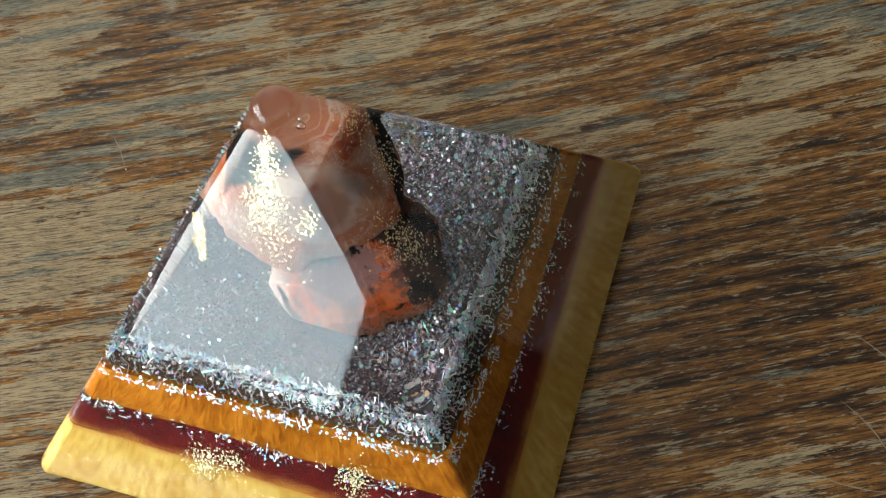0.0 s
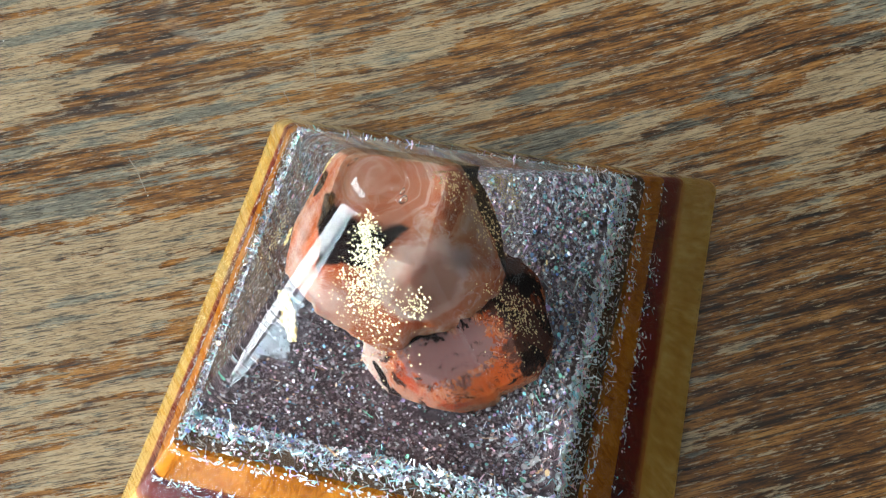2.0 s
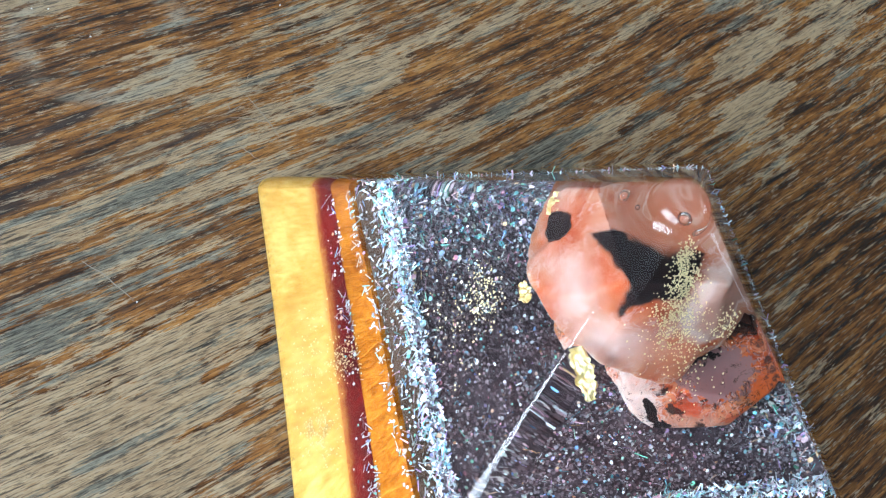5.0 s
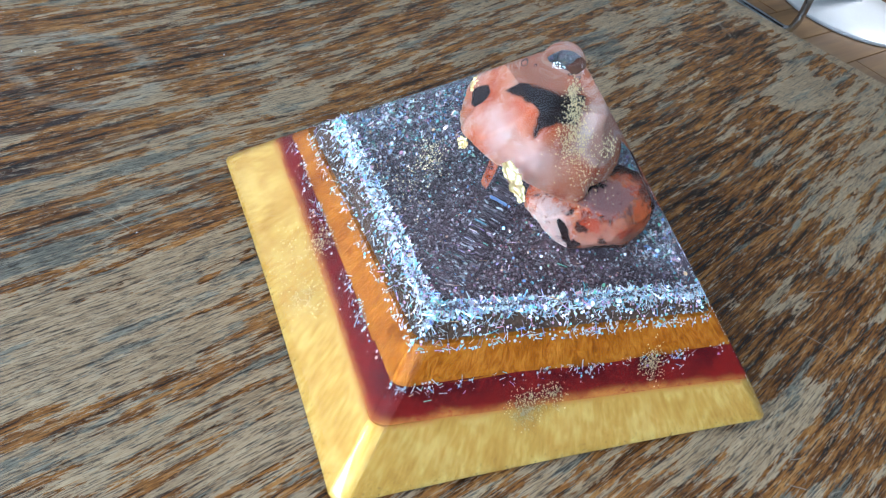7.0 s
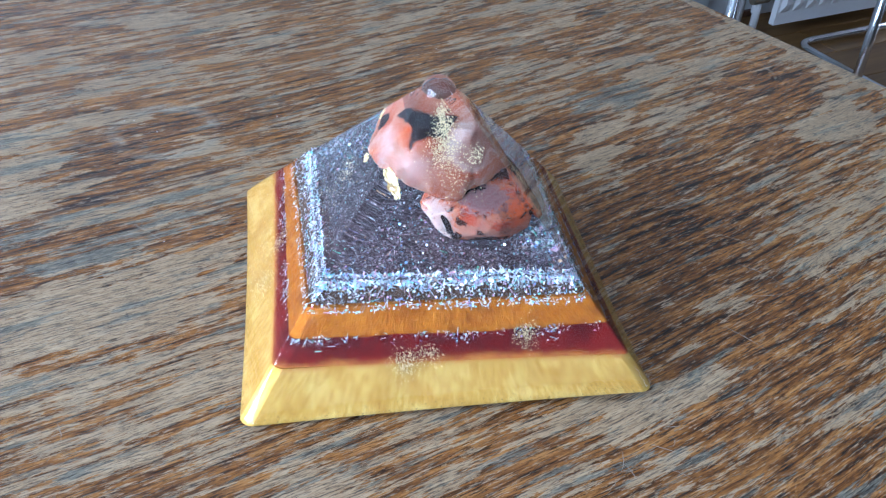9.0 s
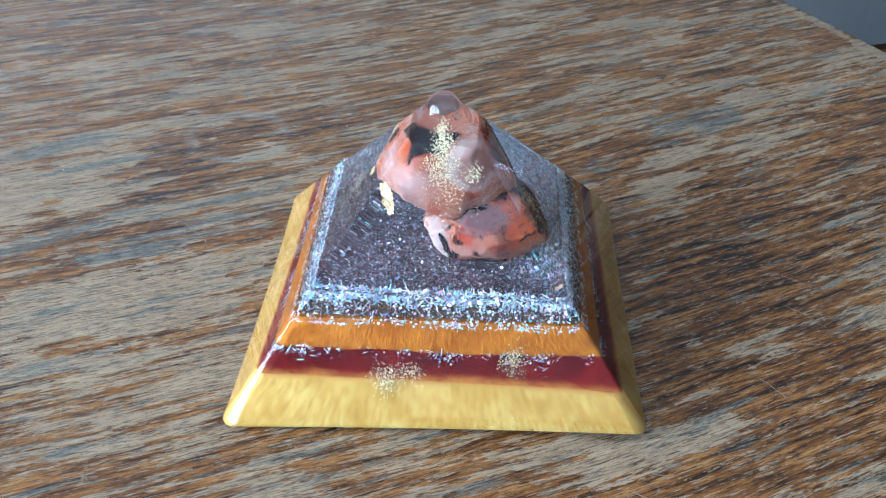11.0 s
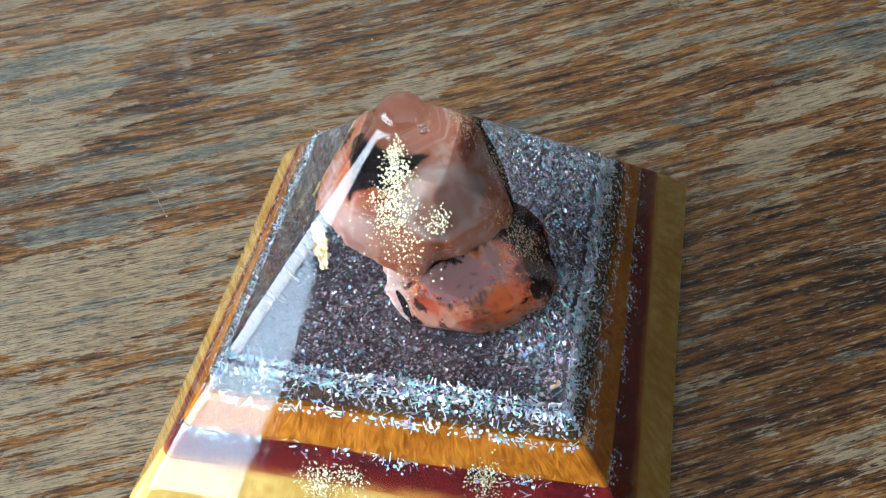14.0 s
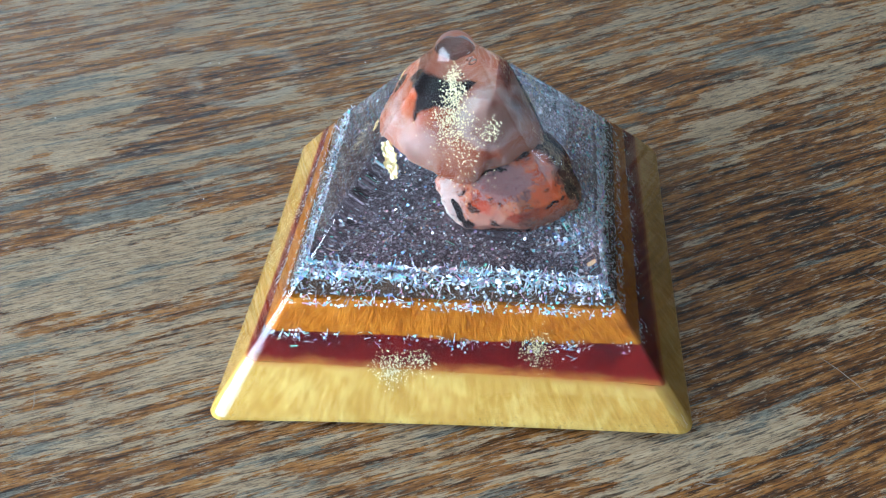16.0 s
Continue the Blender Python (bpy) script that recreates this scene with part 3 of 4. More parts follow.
# ---- table ----
table = tagged(new("wooden_table"), "old wooden table with worn streaky brown varnish", "table")
table.matrix_world = pose(0, 0, 0, 0, 0, GRAIN)
TU0, TU1, TV0, TV1 = -1.35, 0.3745, -0.46, 0.50
tabletop = part("tabletop", box(TU0, TU1, TV0, TV1, -0.03, 0.0, 0.0022, 3), WOOD, table, "worn brown grained tabletop with scratches", smooth=False)
for u in (TU0 + 0.06, TU1 - 0.12):
    for v in (TV0 + 0.06, TV1 - 0.12):
        part("leg", box(u, u + 0.06, v, v + 0.06, FLOOR, -0.0305, 0.003), WOOD, table)
for b in ((TU0 + 0.121, TU1 - 0.121, TV0 + 0.075, TV0 + 0.10), (TU0 + 0.121, TU1 - 0.121, TV1 - 0.10, TV1 - 0.075)):
    part("apron", box(*b, -0.12, -0.0305, 0.002), WOOD, table)

# scratches and crumbs on the top, in the table's own axes
PALE = plain("pale_scratch", (0.27, 0.215, 0.155), 0.7, 0.0, 900, 0.2)
CRUMB = plain("pale_crumb", (0.75, 0.72, 0.66), 0.7, 0.0, 900, 0.1)


SCUFFS = [(0.0275, -0.1310, 10), (0.0035, -0.1260, 4), (-0.1600, -0.0040, 7), (0.1880, -0.0840, 6), (-0.0120, 0.1300, 4)]


def scratch(a, b, width, bow=0.0):
    """A thin ragged groove of pale wood from a to b."""
    a, b = Vector(a), Vector(b)
    d = b - a
    nrm = Vector((-d.y, d.x)).normalized()
    bm = bmesh.new()
    rows = []
    for i in range(15):
        t = i / 14
        c = a + d * t + nrm * (bow * 4 * t * (1 - t) + 0.0003 * noise.noise((a.x * 90, t * 7, b.y * 90)))
        w = 0.75 * width * (0.25 + 0.9 * math.sin(math.pi * t)) * (0.7 + 0.6 * abs(noise.noise((t * 9, a.x * 70, 2.0))))
        rows.append([bm.verts.new((*(c + nrm * k * w), h)) for k, h in ((-0.5, 0.00001), (0.0, 0.00008), (0.5, 0.00001))])
    for p, q in zip(rows, rows[1:]):
        for k in (0, 1):
            bm.faces.new((p[k], q[k], q[k + 1], p[k + 1]))
    return part("scratch", bm, PALE, tabletop)


for a, b, w, bow in (((-0.0832, 0.1054), (-0.0775, 0.0865), 0.0005, 0.0006), ((-0.1201, 0.1703), (-0.1187, 0.1537), 0.0003, 0.0012), ((-0.0118, 0.1354), (-0.0119, 0.1139), 0.0005, 0.0004),
                     ((-0.0155, 0.1392), (-0.0050, 0.1333), 0.0005, -0.0008), ((-0.0210, 0.1290), (-0.0118, 0.1210), 0.0004, 0.0006), ((0.1361, -0.0606), (0.1425, -0.0826), 0.0004, 0.0015),
                     ((0.1201, -0.0780), (0.1380, -0.0880), 0.0004, -0.0012), ((0.1474, -0.0410), (0.1570, -0.0610), 0.0004, 0.001), ((0.0965, -0.0880), (0.1000, -0.1070), 0.0004, 0.0006),
                     ((0.004, 0.131), (0.012, 0.124), 0.0004, 0.0002)):
    scratch(a, b, w, bow)
# scuffed spots: crowds of short shallow scratches
scuff = np.random.default_rng(12)
for u, v, n in SCUFFS:
    for _ in range(n):
        a = Vector((u, v)) + Vector(scuff.normal(0, 0.009, 2))
        w = scuff.uniform(0, math.pi)
        scratch(a, a + Vector((math.cos(w), math.sin(w))) * scuff.uniform(0.003, 0.011), scuff.uniform(0.0002, 0.00045), scuff.normal(0, 0.0006))
for u, v in ((-0.0523, 0.1977), (-0.0479, 0.1953), (-0.0420, 0.1786), (-0.130, 0.179), (0.15, 0.193), (-0.077, 0.086), (0.02, 0.163)):
    bm = bmesh.new()
    bmesh.ops.create_icosphere(bm, subdivisions=1, radius=0.0004)
    for vert in bm.verts:
        vert.co *= 0.6 + 0.7 * abs(noise.noise(vert.co * 3000 + Vector((u * 50, v * 50, 0))))
    c = part("crumb", bm, CRUMB)
    c.matrix_world = table.matrix_world @ pose(u, v, 0.0002)
    tagged(c, "tiny pale crumb on the tabletop", "crumb", "crumbs on the table")

# ---- resin pyramid ----
pyramid = tagged(new("resin_pyramid"), "layered gold, burgundy and amber resin pyramid with stones and glitter", "pyramid")
pyramid.location = (0.002, 0.001, 0)
ZA = 0.1004
TIP = Vector((0.0020, 0.0034))     # the apex stands a little off the origin of the base


def narrow(z):
    """Share of the base's width left at height z."""
    return 1 - z / ZA


def lean(ob):
    """Leans a mesh built round the z axis over to the apex."""
    ob.data.transform(Matrix(((1, 0, TIP.x / ZA, 0), (0, 1, TIP.y / ZA, 0), (0, 0, 1, 0), (0, 0, 0, 1))))
    return ob


CORNERS = [Vector((-0.0752, -0.0760)), Vector((0.0828, -0.0752)), Vector((0.0824, 0.0805)), Vector((-0.0776, 0.0798))]
BOWS = (0.0010, 0.0006, 0.0006, 0.0012)    # front, right, back, left
SIDE = (0.0, 0.008, 0.1, 0.2, 0.3, 0.4, 0.5, 0.6, 0.7, 0.8, 0.9, 0.992)


FLAT = (0.4, 0.25, 0.25, 0.35)    # the four ridges are a little flattened
KEEN = ((1.0, 1.75), (0.36, 0.36), (0.6, 0.6), (1.2, 1.2))    # how far each ridge is rounded above the foot, before and after the corner


def ring(z, inset=0.0, radius=0.002, height=None):
    """One closed outline of the pyramid at height z, with rounded corners and slightly hollow sides."""
    k = narrow(z)
    c = [v * k for v in CORNERS]
    if inset:
        half = 0.0790 * k
        c = [v * max(0.0, (half - inset) / max(half, 1e-6)) for v in c]
    out = []
    fade = max(0.0, 1 - z / 0.045) ** 1.5
    for i in range(4):
        a, b = c[i], c[(i + 1) % 4]
        along = (b - a)
        length = along.length
        along = along / max(length, 1e-9)
        inward = Vector((-along.y, along.x))
        edge = min(1.0, max(0.0, (z - 0.006) / 0.012)) * min(1.0, max(0.0, (0.092 - z) / 0.02))
        ra, rb = [min(radius * (1 - edge + edge * KEEN[j % 4][g]), length * 0.45) for j, g in ((i, 1), (i + 1, 0))]
        s, e = a + along * ra, b - along * rb
        for t in SIDE:
            p = s.lerp(e, t) + inward * BOWS[i] * fade * 4 * t * (1 - t)
            out.append((p.x, p.y, z))
        nxt = c[(i + 2) % 4] - b
        nxt = nxt / max(nxt.length, 1e-9)
        e2 = b + nxt * min(radius * (1 - edge + edge * KEEN[(i + 1) % 4][1]), length * 0.45)
        flat = FLAT[(i + 1) % 4]
        for j in range(8):
            t = j / 8
            p = (e * (1 - t) ** 2 + b * 2 * t * (1 - t) + e2 * t * t) * (1 - flat) + e.lerp(e2, t) * flat
            out.append((p.x, p.y, z))
    if height:
        out = [(x * narrow(height(x, y)) / k, y * narrow(height(x, y)) / k, height(x, y)) for x, y, _ in out]
    return out


def loft(rings, cap_low=True, cap_top=True):
    n = len(rings[0])
    verts = [v for r in rings for v in r]
    faces = [(i * n + j, i * n + (j + 1) % n, (i + 1) * n + (j + 1) % n, (i + 1) * n + j) for i in range(len(rings) - 1) for j in range(n)]
    if cap_low:
        faces.append(tuple(range(n))[::-1])
    if cap_top:
        faces.append(tuple(range((len(rings) - 1) * n, len(rings) * n)))
    return verts, faces


def ridge(z):
    return 0.0046 - 0.0022 * min(1, z / 0.02) + 0.0026 * max(0, z / ZA - 0.2)


def lift(d):
    """Height of the underside's rim, d above it: the cast bottom is slightly domed and stands off the table, most at the right."""
    return lambda x, y: 0.0030 + 0.0195 * x + 0.013 * y + d


rim = ring(0.004, 0.0014, 0.0044, lift(0.0))
rings = [[(x * f, y * f, z * g) for x, y, z in rim] for f, g in ((0.55, 0.02), (0.75, 0.25), (0.9, 0.6))]
rings += [rim, ring(0.004, 0.0006, 0.0045, lift(0.0003)), ring(0.004, 0.0001, 0.0045, lift(0.0010)), ring(0.004, 0.0, 0.0045, lift(0.0016))]
rings += [ring(z, 0, ridge(z)) for z in [0.0095 + 0.003 * i for i in range(27)] + [0.0902, 0.0910]]
# the tip ends in a small round knob
for z in (0.0923, 0.0936, 0.0949, 0.0960, 0.0969, 0.0975, 0.0978):
    half = math.sqrt(0.0068 ** 2 - (z - 0.0912) ** 2)
    rings.append([(half * math.cos(w), half * math.sin(w), z) for w in [math.atan2(y, x) for x, y, _ in rings[-1]]])
ob = link_mesh("clear_casting", *loft(rings), RESIN, True)
ob.visible_shadow = False
tagged(under(lean(ob), pyramid), "glossy clear resin body")


def surface(z, seed, amp, sx, sy):
    return lambda x, y: z + sx * x + sy * y + amp * (noise.noise((x * 60, y * 60, seed)) + 0.5 * noise.noise((x * 190, y * 190, seed)))


LEVELS = [0.004, 0.0182, 0.0252, 0.0318, 0.0402]
SURF = [lift(0.0004), surface(0.0182, 3.1, 0.0003, -0.008, 0.028), surface(0.0252, 7.7, 0.0006, 0.004, 0.010),
        surface(0.0318, 5.2, 0.0006, 0.0, -0.022), surface(0.0402, 9.4, 0.0006, -0.010, 0.0)]
for i, (name, m, inset, label) in enumerate((("gold_layer", GOLD_LAYER, 0.00025, "pearly golden yellow resin layer"), ("burgundy_layer", RED_LAYER, 0.00030, "dark burgundy resin layer"),
                                             ("amber_layer", AMBER_LAYER, 0.00035, "pearly amber orange resin layer"), ("glitter_bed", BED, 0.0022, "dark resin bed packed with glitter"))):
    low, high = SURF[i], SURF[i + 1]
    rr = [ring(LEVELS[i], inset, ridge(LEVELS[i]), lambda x, y, t=t: low(x, y) * (1 - t) + high(x, y) * t) for t in (-0.04 if i else 0.004, 0.25, 0.5, 0.75, 1.0)]
    ob = tagged(under(lean(link_mesh(name, *loft(rr), m, False)), pyramid), label)
    if name == "glitter_bed":
        ob.data.materials.append(BED_TOP)
        ob.data.polygons[len(ob.data.polygons) - 1].material_index = 1

HALF = 0.0790


def half_at(z):
    return HALF * narrow(z)


def on_face(face, a, z, depth=0.0007):
    """A point just inside one face of the pyramid: a runs along the face, z is the height. The face's turn about z comes with it."""
    k = narrow(z)
    i = {"F": 0, "R": 1, "B": 2, "L": 3}[face]
    p, q = CORNERS[i] * k, CORNERS[(i + 1) % 4] * k
    along = (q - p).normalized()
    inward = Vector((-along.y, along.x))
    lo, hi = p.dot(along) + 0.0018, q.dot(along) - 0.0018
    v = p + along * (min(max(a, lo), max(lo, hi)) - p.dot(along)) + inward * depth
    return Vector((v.x, v.y, z)), Vector((*along, 0)), Vector((-inward.x * ZA, -inward.y * ZA, HALF)).normalized()


rng = np.random.default_rng(4)


class Flakes:
    def __init__(self):
        self.v, self.f = [], []

    def add(self, c, ax, ay, shape):
        b = len(self.v)
        for x, y in shape:
            self.v.append(c + ax * x + ay * y)
        self.f.append(tuple(range(b, b + len(shape))))


def hexagon(r):
    return [(r * math.cos(math.pi * j / 3), r * math.sin(math.pi * j / 3)) for j in range(6)]


def strip(l, w):
    return [(-l / 2, -w / 2), (l / 2, -w / 2), (l / 2, w / 2), (-l / 2, w / 2)]


def tilted(normal, lean):
    n = (Vector(normal) + Vector(rng.normal(0, lean, 3))).normalized()
    a = n.orthogonal().normalized()
    a.rotate(Matrix.Rotation(rng.uniform(0, 2 * math.pi), 3, n))
    return a, n.cross(a)


def flake_shape(p_strip=0.25, k=1.0):
    if rng.random() < p_strip:
        return strip(k * rng.uniform(0.0014, 0.0034), k * rng.uniform(0.00016, 0.00028))
    return hexagon(k * rng.uniform(0.00022, 0.0006))


fl, bed, vivid = Flakes(), Flakes(), Flakes()
# top of the bed
top = half_at(0.0402) - 0.0016
for _ in range(25000):
    x, y = rng.uniform(-top, top, 2)
    bed.add(Vector((x, y, SURF[4](x, y) + rng.uniform(0.0001, 0.0009))), *tilted((0, 0, 1), 0.22), flake_shape(0.13, 0.86))
for i in range(9000):
    x, y = rng.uniform(-top, top, 2)
    if i > 1500 and max(x + min(0.0, y + 0.012) * 0.9, y * 0.9) < rng.uniform(0.010, 0.034):      # thickest towards two of the sides, standing in for the window's glints there
        continue
    vivid.add(Vector((x, y, SURF[4](x, y) + rng.uniform(0.0004, 0.0014))), *tilted((0, 0, 1), 0.5), flake_shape(0.22, rng.uniform(0.75, 1.2) if i < 1500 else rng.uniform(0.9, 1.7)))


def level(face, i, a, z):
    p, _, _ = on_face(face, a, z)
    return SURF[i](p.x, p.y)


# sides of the bed: thick at its top, thinning downwards
for _ in range(9000):
    face = "FRBL"[rng.integers(4)]
    a = rng.uniform(-1, 1) * (half_at(0.037) + 0.003)
    top_z, low_z = level(face, 4, a, 0.040), level(face, 3, a, 0.0325)
    z = top_z + 0.0012 - abs(rng.normal(0, 0.0023)) if rng.random() < 0.62 else rng.uniform(low_z - 0.0015, top_z)
    if z < low_z - 0.0030 or abs(a) > half_at(z):
        continue
    inside = z > low_z + 0.0008
    p, _, nrm = on_face(face, a, z, rng.uniform(0.0005, 0.0018) if inside else 0.0003)
    fl.add(p, *tilted(nrm, 0.5 if inside else 0.05), flake_shape(0.42, rng.uniform(1.0, 1.75) if z > low_z + 0.005 else 0.9))
# flecks where burgundy meets amber, in small crowds
for _ in range(2400):
    face = "FRBL"[rng.integers(4)]
    a = rng.uniform(-1, 1) * half_at(0.026)
    z = level(face, 2, a, 0.0258) + 0.0006 - abs(rng.normal(0, 0.0018))
    if noise.noise((a * 90, "FRBL".index(face) * 7.0, 3.0)) < rng.normal(0.03, 0.14) or abs(a) > half_at(z):
        continue
    p, _, nrm = on_face(face, a, z, 0.00022)
    fl.add(p, *tilted(nrm, 0.05), flake_shape(0.35, rng.uniform(0.3, 1.05)))
g = under(lean(link_mesh("glitter", fl.v, fl.f, GLITTER)), pyramid)
tagged(g, "silver holographic glitter flakes and slivers", kind="stuff")
g = under(lean(link_mesh("fine_glitter", bed.v, bed.f, DIM_GLITTER)), pyramid)
tagged(g, "fine glitter lying flat under the clear resin, coloured darker to look dim", kind="stuff")
g = under(lean(link_mesh("rainbow_glitter", vivid.v, vivid.f, VIVID_GLITTER)), pyramid)
tagged(g, "loose rainbow-tinted glitter flakes", kind="stuff")


# stones
def stone(name, centre, radii, seed, amp, material, label, cuts, soft=0.06):
    """cuts: flat facets (direction, distance) ground off a lumpy ball."""
    bm = bmesh.new()
    bmesh.ops.create_icosphere(bm, subdivisions=6, radius=1)
    cuts = [(Vector(n).normalized(), k) for n, k in cuts]
    for v in bm.verts:
        d = v.co.normalized()
        r = 1 + amp * noise.noise(d * 1.3 + Vector((seed, 0, 0))) + amp * 0.4 * noise.noise(d * 3.1 + Vector((0, seed, 0))) + 0.03 * noise.noise(d * 9 + Vector((0, 0, seed)))
        for n, k in cuts:
            c = d.dot(n) * r
            if c > k:
                e = c - k
                r *= 1 - e * e / (e + soft) / c
        p = Vector(centre) + Vector((d.x * radii[0], d.y * radii[1], d.z * radii[2])) * r
        # stays inside the casting
        lim = HALF * narrow(p.z) - 0.0014
        axis = TIP * (p.z / ZA)
        x, y = p.x - axis.x, p.y - axis.y
        m = max(abs(x), abs(y))
        if m > lim:
            k = max(lim, 0.0006) / m
            p.x, p.y = axis.x + x * k, axis.y + y * k
        p.z = max(p.z, 0.0404)
        if p.z > 0.084:
            p.z = 0.084 + 0.0052 * math.tanh((p.z - 0.084) / 0.0052)
        v.co = p - Vector(centre)
    ob = part(name, bm, material, pyramid, label, True)
    ob.location = centre
    return ob


BLACK, RUST, LILAC = (0.016, 0.010, 0.010), (0.40, 0.075, 0.018), (0.46, 0.335, 0.325)
wing = [(-0.0140, 0.0016), (-0.0098, -0.0152), (0.0030, -0.0150), (0.0076, -0.0050)]      # seen from above
eye_spot = [((-0.0196, 0.0070, 0.0095), (0.0046, 0.0036, 0.0040)), ((-0.0255, -0.0083, 0.0035), (0.0040, 0.0026, 0.0026))]
back_band = [((0.0140, 0.0180, 0.0030), (0.0050, 0.0060, 0.0080)), ((0.0190, 0.0100, -0.0020), (0.0052, 0.0060, 0.0100)), ((0.0225, 0.0015, -0.0060), (0.0050, 0.0050, 0.0070))]
dome = [((0.0015, 0.0035, 0.0175), (0.0095, 0.0082, 0.0100))]


def wider(places, k):
    return [(c, tuple(r + k for r in rr)) for c, rr in places]


BIG = agate("carnelian_agate", [(0.30, (0.17, 0.030, 0.012)), (0.41, (0.29, 0.078, 0.033)), (0.50, (0.39, 0.150, 0.080)), (0.58, (0.40, 0.205, 0.140)), (0.68, (0.48, 0.33, 0.275))],
            [(RUST, 0.6, 1.2, wider(eye_spot, 0.0035) + [((-0.0080, -0.0080, 0.015), (0.0090, 0.0095, 0.008)), ((-0.022, -0.008, -0.002), (0.004, 0.006, 0.006)), ((0.012, -0.0180, 0.001), (0.010, 0.006, 0.004))]),
             ((0.50, 0.345, 0.305), 0.75, 1.4, [((-0.0175, -0.0075, 0.0060), (0.0034, 0.0075, 0.0080)), ((-0.010, -0.0180, 0.0020), (0.0075, 0.0055, 0.0055)), ((-0.0150, 0.0165, 0.0110), (0.0055, 0.0030, 0.0050))]),
             ((0.40, 0.155, 0.085), 0.6, 1.3, [((0.0, 0.0190, 0.0080), (0.018, 0.008, 0.010)), ((0.0, -0.0180, -0.002), (0.010, 0.005, 0.006))]),
             ((0.56, 0.42, 0.36), 0.85, 0.35, [((0.0122, -0.0128, 0.0092), (0.0096, 0.0096, 0.0096))]), ((0.33, 0.165, 0.120), 0.9, 0.5, [((0.0134, -0.0140, 0.0088), (0.0072, 0.0070, 0.0076))]),
             ((0.30, 0.235, 0.235), 0.7, 0.9, [((0.0185, -0.0070, 0.0075), (0.0034, 0.0034, 0.0044))]),
             (BLACK, 1.0, 0.16, wing), (BLACK, 1.0, 0.16, eye_spot + back_band),
             ((0.33, 0.115, 0.062), 0.85, 0.3, dome)], 88.0, swirl=(0.001, 0.0035), crack=(0.010, 0.25, (0.24, 0.07, 0.035)), torn=0.4, bends=0.005)
stone("large_stone", (0.001, 0.0035, 0.066), (0.0240, 0.0222, 0.0285), 2.3, 0.16, BIG, "banded orange and pink carnelian stone with black patches",
      [((0.75, -0.55, 0.25), 0.90), ((0.0, -0.93, 0.36), 0.80), ((-0.283, 0.0, -0.96), 0.27), ((-0.3, 0.9, 0.2), 0.9), ((0.8, 0.5, 0.1), 0.88), ((-0.80, -0.5, 0.1), 0.95), ((0.03, 0.0, 1.0), 0.57)], 0.05)
SMALL = agate("red_moss_agate", [(0.36, (0.022, 0.012, 0.010)), (0.40, (0.22, 0.030, 0.010)), (0.48, (0.40, 0.090, 0.022)), (0.56, (0.38, 0.15, 0.08)), (0.60, (0.30, 0.055, 0.016)), (0.64, (0.030, 0.014, 0.012))],
              [((0.32, 0.145, 0.100), 0.75, 0.9, [((-0.004, -0.0165, -0.003), (0.0125, 0.0060, 0.0065)), ((0.0150, -0.0135, -0.0060), (0.0070, 0.0060, 0.0036))]),
               ((0.44, 0.32, 0.28), 0.85, 0.6, [((-0.0205, -0.0075, -0.004), (0.0080, 0.0100, 0.0090))]),
               ((0.36, 0.050, 0.016), 0.75, 0.5, [((-0.0085, -0.0125, 0.0020), (0.0034, 0.0040, 0.0016)), ((0.004, -0.0170, 0.0005), (0.0032, 0.0040, 0.0020)), ((0.008, -0.0180, -0.006), (0.005, 0.004, 0.0020))]),
               ((0.50, 0.095, 0.020), 0.9, 0.6, [((0.0128, -0.0120, 0.0030), (0.0056, 0.0066, 0.0070))]),
               ((0.070, 0.030, 0.024), 0.94, 0.4, [((0.0200, 0.0018, 0.006), (0.0104, 0.0125, 0.0130)), ((0.004, 0.012, 0.005), (0.012, 0.010, 0.012))]),
               # the first patch paints the dark gap against the large stone
               (BLACK, 0.9, 0.4, [((0.002, 0.0035, 0.0105), (0.0125, 0.0026, 0.0034)), ((0.0180, -0.0080, 0.0030), (0.0018, 0.0060, 0.0060)), ((-0.0105, -0.0120, 0.0010), (0.0022, 0.0020, 0.0014)), ((-0.004, -0.0150, -0.0015), (0.0016, 0.0020, 0.0022)), ((0.002, -0.0150, 0.0010), (0.0030, 0.0020, 0.0010)), ((-0.0010, -0.0140, -0.0090), (0.0090, 0.0040, 0.0022))]),
               ((0.205, 0.105, 0.100), 0.97, 0.15, [((-0.0012, -0.0090, 0.0088), (0.0100, 0.0080, 0.0062))]),
               # the patch at (-0.008, -0.004) carries on that painted gap
               (BLACK, 1.0, 0.2, [((-0.0162, -0.0105, -0.0030), (0.0020, 0.0030, 0.0026)), ((-0.0120, -0.0135, -0.0045), (0.0022, 0.0026, 0.0018)), ((-0.0175, -0.0095, 0.0040), (0.0010, 0.0022, 0.0030)), ((-0.0135, -0.0120, -0.006), (0.0026, 0.0030, 0.0016)), ((-0.0180, -0.0080, 0.0025), (0.0008, 0.0024, 0.0024)), ((0.005, -0.0175, -0.0070), (0.0120, 0.0046, 0.0018)), ((0.0005, -0.0140, 0.0045), (0.0024, 0.0020, 0.0012)), ((-0.008, -0.004, 0.0085), (0.006, 0.0026, 0.0030)),
                                  ((0.0205, 0.0075, 0.0005), (0.0045, 0.0030, 0.0100)), ((0.0200, -0.0030, -0.001), (0.0040, 0.0018, 0.0080)), ((0.0120, 0.0130, 0.004), (0.0060, 0.0030, 0.0060)), ((0.017, -0.0120, 0.0015), (0.0050, 0.0012, 0.0012))])],
              120.0, crack=(0.020, 0.85, (0.03, 0.014, 0.012)), torn=1.9, rag=640.0, over=1.1)
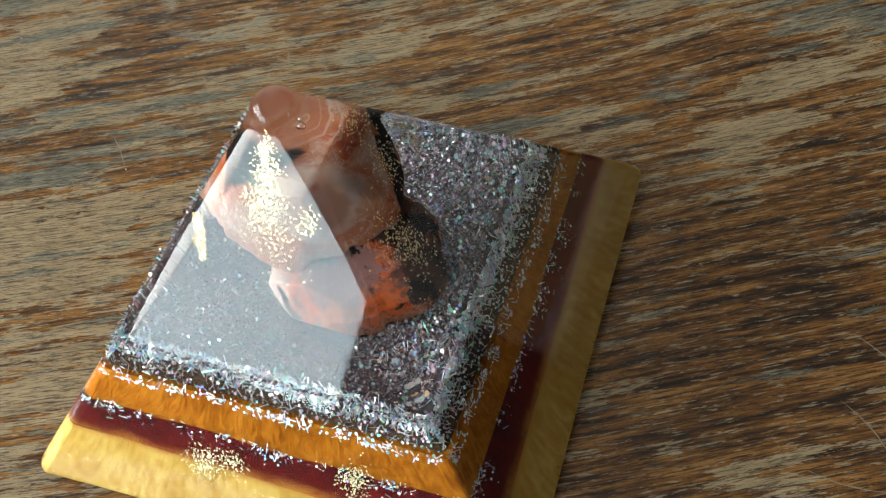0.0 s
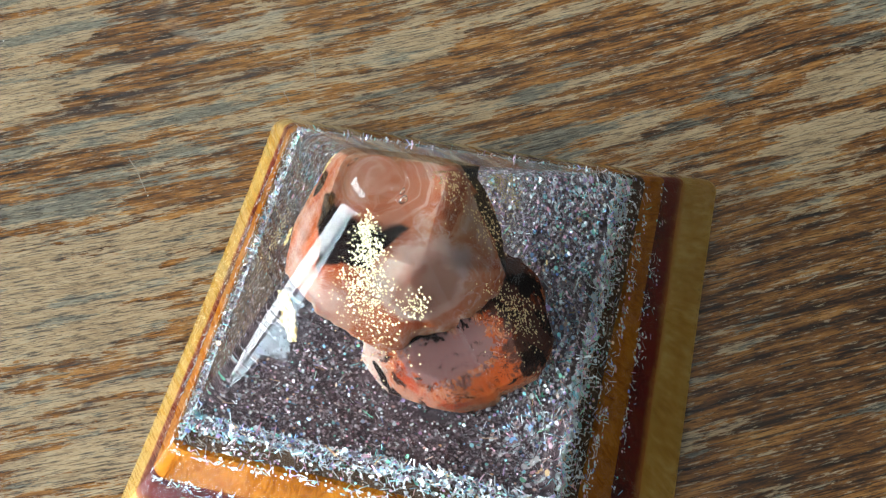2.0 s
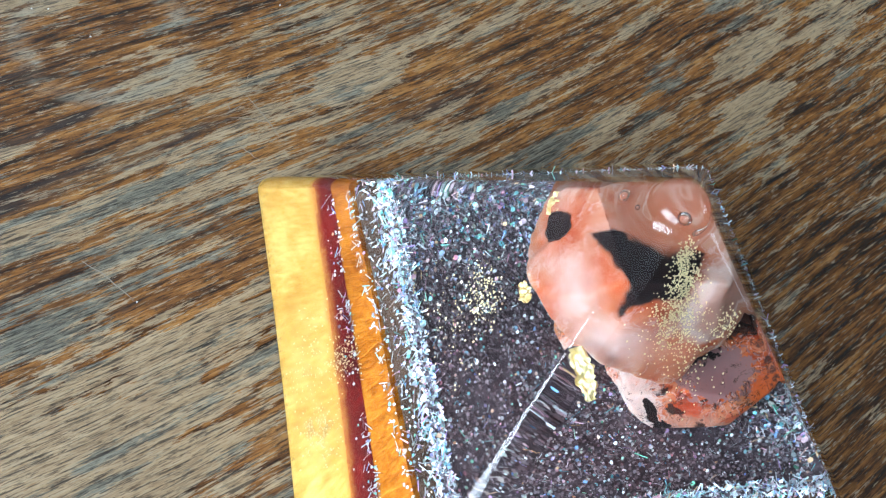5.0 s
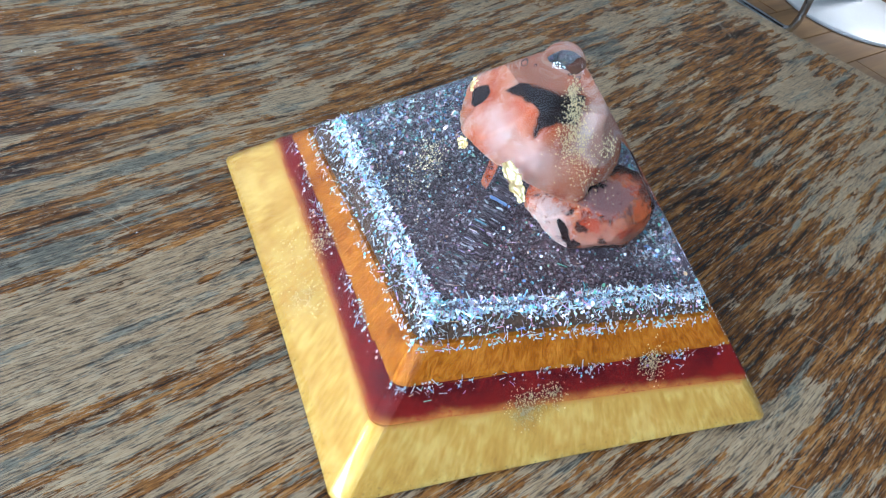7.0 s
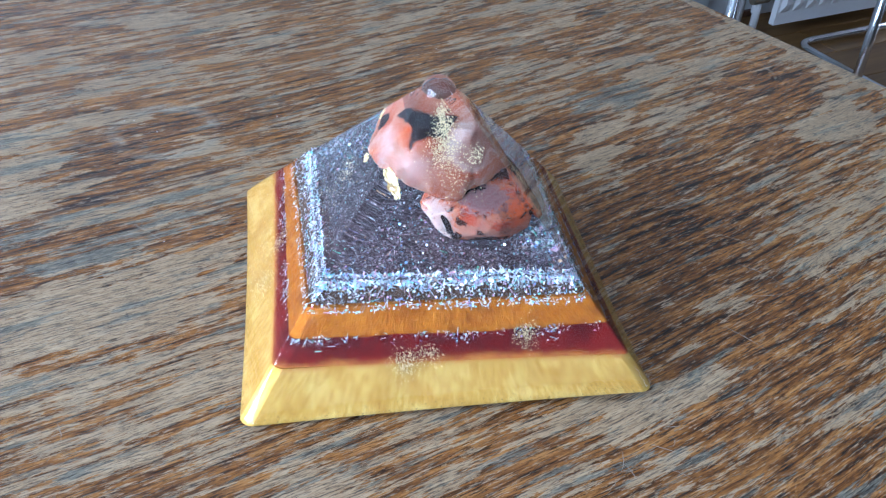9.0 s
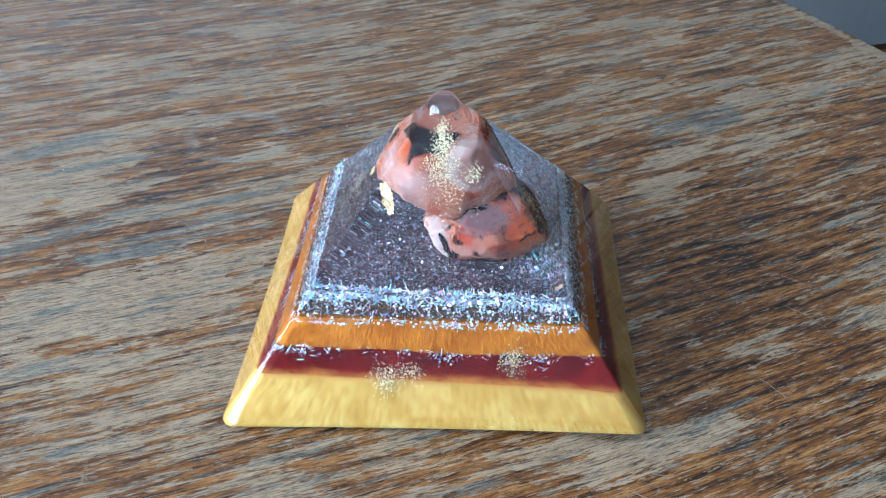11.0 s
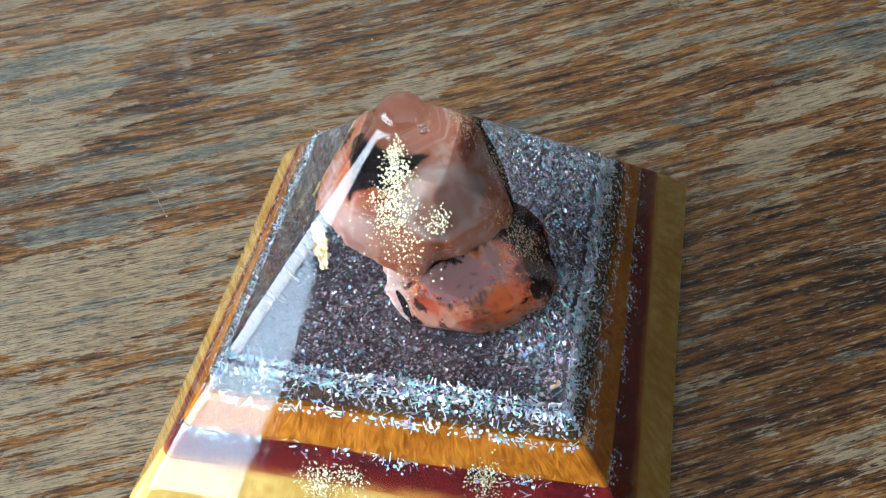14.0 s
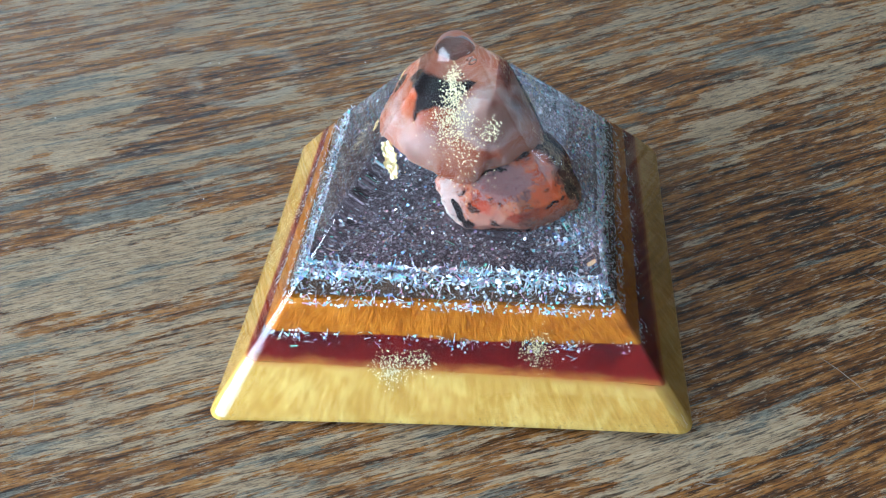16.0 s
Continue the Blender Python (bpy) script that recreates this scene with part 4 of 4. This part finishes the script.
stone("small_stone", (0.0196, -0.0090, 0.0490), (0.0225, 0.0195, 0.0125), 8.1, 0.2, SMALL, "small orange red stone with black veins",
      [((0.03, -0.34, 0.90), 0.74), ((-0.5, -0.8, 0.1), 0.80), ((0.75, -0.6, 0.0), 0.84), ((0.9, 0.3, 0.3), 0.82), ((0.2, -0.95, -0.1), 0.90), ((0.4, 0.6, 0.7), 0.80),
       ((0.55, -0.65, 0.55), 0.82), ((-0.75, -0.1, 0.65), 0.72), ((-0.15, -0.85, 0.5), 0.88), ((0.62, -0.78, -0.15), 0.80), ((-0.05, -0.9, -0.42), 0.88), ((0.95, -0.25, -0.1), 0.86)], 0.014)


# gold leaf flakes and gold dust
def leaf(c, along, normal, l, w, seed):
    nrm = Vector(normal).normalized()
    ax = Vector(along).normalized()
    ax = (ax - nrm * ax.dot(nrm)).normalized()
    ay = nrm.cross(ax)
    verts, faces = [], []
    nx, ny = 33, 15
    for side in (1, -1):
        for i in range(nx):
            for j in range(ny):
                s, t = i / (nx - 1) - 0.5, j / (ny - 1) - 0.5
                wide = w * (0.55 + 0.5 * math.sin(math.pi * (s + 0.55)) + 0.32 * noise.noise((s * 6, seed, t * 2)) + 0.3 * noise.noise((s * 17, seed, t * 3)))
                h = 0.0010 * noise.noise((s * 4 + seed, t * 3, 0.5)) + 0.0005 * noise.noise((s * 9, t * 7 + seed, 1.5)) + 0.00022 * noise.noise((s * 21, t * 15, seed))
                verts.append(Vector(c) + ax * (s * l) + ay * (t * wide) + nrm * (h + side * 0.00005))
    for k in (0, nx * ny):
        for i in range(nx - 1):
            for j in range(ny - 1):
                q = k + i * ny + j
                faces.append((q, q + ny, q + ny + 1, q + 1))
    return under(link_mesh("gold_leaf", verts, faces, LEAF, True), pyramid)


leaf((-0.0168, -0.0206, 0.0664), (0.28, -0.72, -0.62), (-0.25, -0.60, 0.75), 0.0122, 0.0042, 1.0)
leaf((-0.0166, 0.0165, 0.0752), (0.2, 0.8, 0.5), (-0.8, 0, 0.6), 0.0055, 0.0032, 2.0)
leaf((-0.0245, 0.0002, 0.0650), (0.2, 0.9, -0.1), (-0.8, 0, 0.6), 0.0050, 0.0030, 3.0)

# air bubbles trapped near the tip
for c, r in (((-0.0058, 0.0100, 0.0866), 0.0013), ((-0.0045, 0.0060, 0.0882), 0.0006), ((0.0062, 0.0030, 0.0868), 0.0010), ((0.0048, 0.0046, 0.0874), 0.0007), ((0.0045, -0.0050, 0.0882), 0.0006)):
    bm = bmesh.new()
    bmesh.ops.create_icosphere(bm, subdivisions=3, radius=r)
    ob = part("bubble", bm, RESIN, pyramid, smooth=True)
    ob.data.flip_normals()
    ob.location = c
    ob.visible_shadow = False

dust = Flakes()
CLUSTERS = [  # face, along, height, spread along, spread up, count
    ("F", 0.0, 0.0880, 0.0012, 0.0016, 190), ("F", 0.001, 0.0835, 0.0018, 0.0024, 430), ("F", 0.0, 0.0775, 0.0032, 0.0028, 380),
    ("F", 0.003, 0.0735, 0.0045, 0.0030, 230), ("F", 0.0130, 0.0755, 0.0014, 0.0014, 110), ("F", 0.006, 0.0670, 0.004, 0.004, 60),
    ("F", -0.0150, 0.0167, 0.0028, 0.0022, 330), ("F", -0.0060, 0.0185, 0.0020, 0.0014, 150), ("F", 0.0300, 0.0228, 0.0026, 0.0022, 280),
    ("R", 0.0100, 0.0830, 0.0026, 0.0024, 240), ("R", 0.0065, 0.0725, 0.0030, 0.0030, 220), ("R", 0.0180, 0.0716, 0.0026, 0.0030, 330), ("R", -0.0090, 0.0614, 0.0026, 0.0036, 330), ("R", -0.010, 0.058, 0.006, 0.005, 90),
    ("L", -0.0031, 0.0573, 0.0035, 0.0020, 220), ("L", -0.002, 0.050, 0.008, 0.004, 130), ("L", -0.0075, 0.0218, 0.003, 0.0024, 200), ("L", 0.0075, 0.0120, 0.004, 0.0030, 200), ("L", -0.012, 0.0125, 0.006, 0.004, 120)]
for face, a, z, sa, sz, n in CLUSTERS:
    for _ in range(n):
        zz = z + rng.normal(0, sz)
        aa = a + rng.normal(0, sa)
        lim = half_at(zz) - 0.001
        if zz < 0.002 or lim < 0.001 or abs(aa) > lim:
            continue
        p, _, nrm = on_face(face, aa, zz, 0.00024)
        dust.add(p, *tilted(nrm, 0.08), hexagon(rng.uniform(0.00011, 0.00028)))
tagged(under(lean(link_mesh("gold_dust", dust.v, dust.f, DUST)), pyramid), "fine specks of gold dust", kind="stuff")

# ---- floor boards ----
shared = {}
n = 0
for row in range(24):
    q = 1.54 - 0.14 * row
    if q < -0.2:
        break
    b = box(0, 1.398, 0, 0.138, FLOOR - 0.012, FLOOR, 0.0015, 1)
    if not shared:
        me = bpy.data.meshes.new("floor_board")
        b.to_mesh(me)
        me.materials.append(FLOOR_WOOD)
        shared["m"] = me
    b.free()
    for k in range(3):
        p = -0.35 + 1.4 * k - 0.47 * (row % 3)
        ob = new("floor_board", shared["m"])
        ob.parent = floor
        ob.location = (p, q - 0.14, 0)
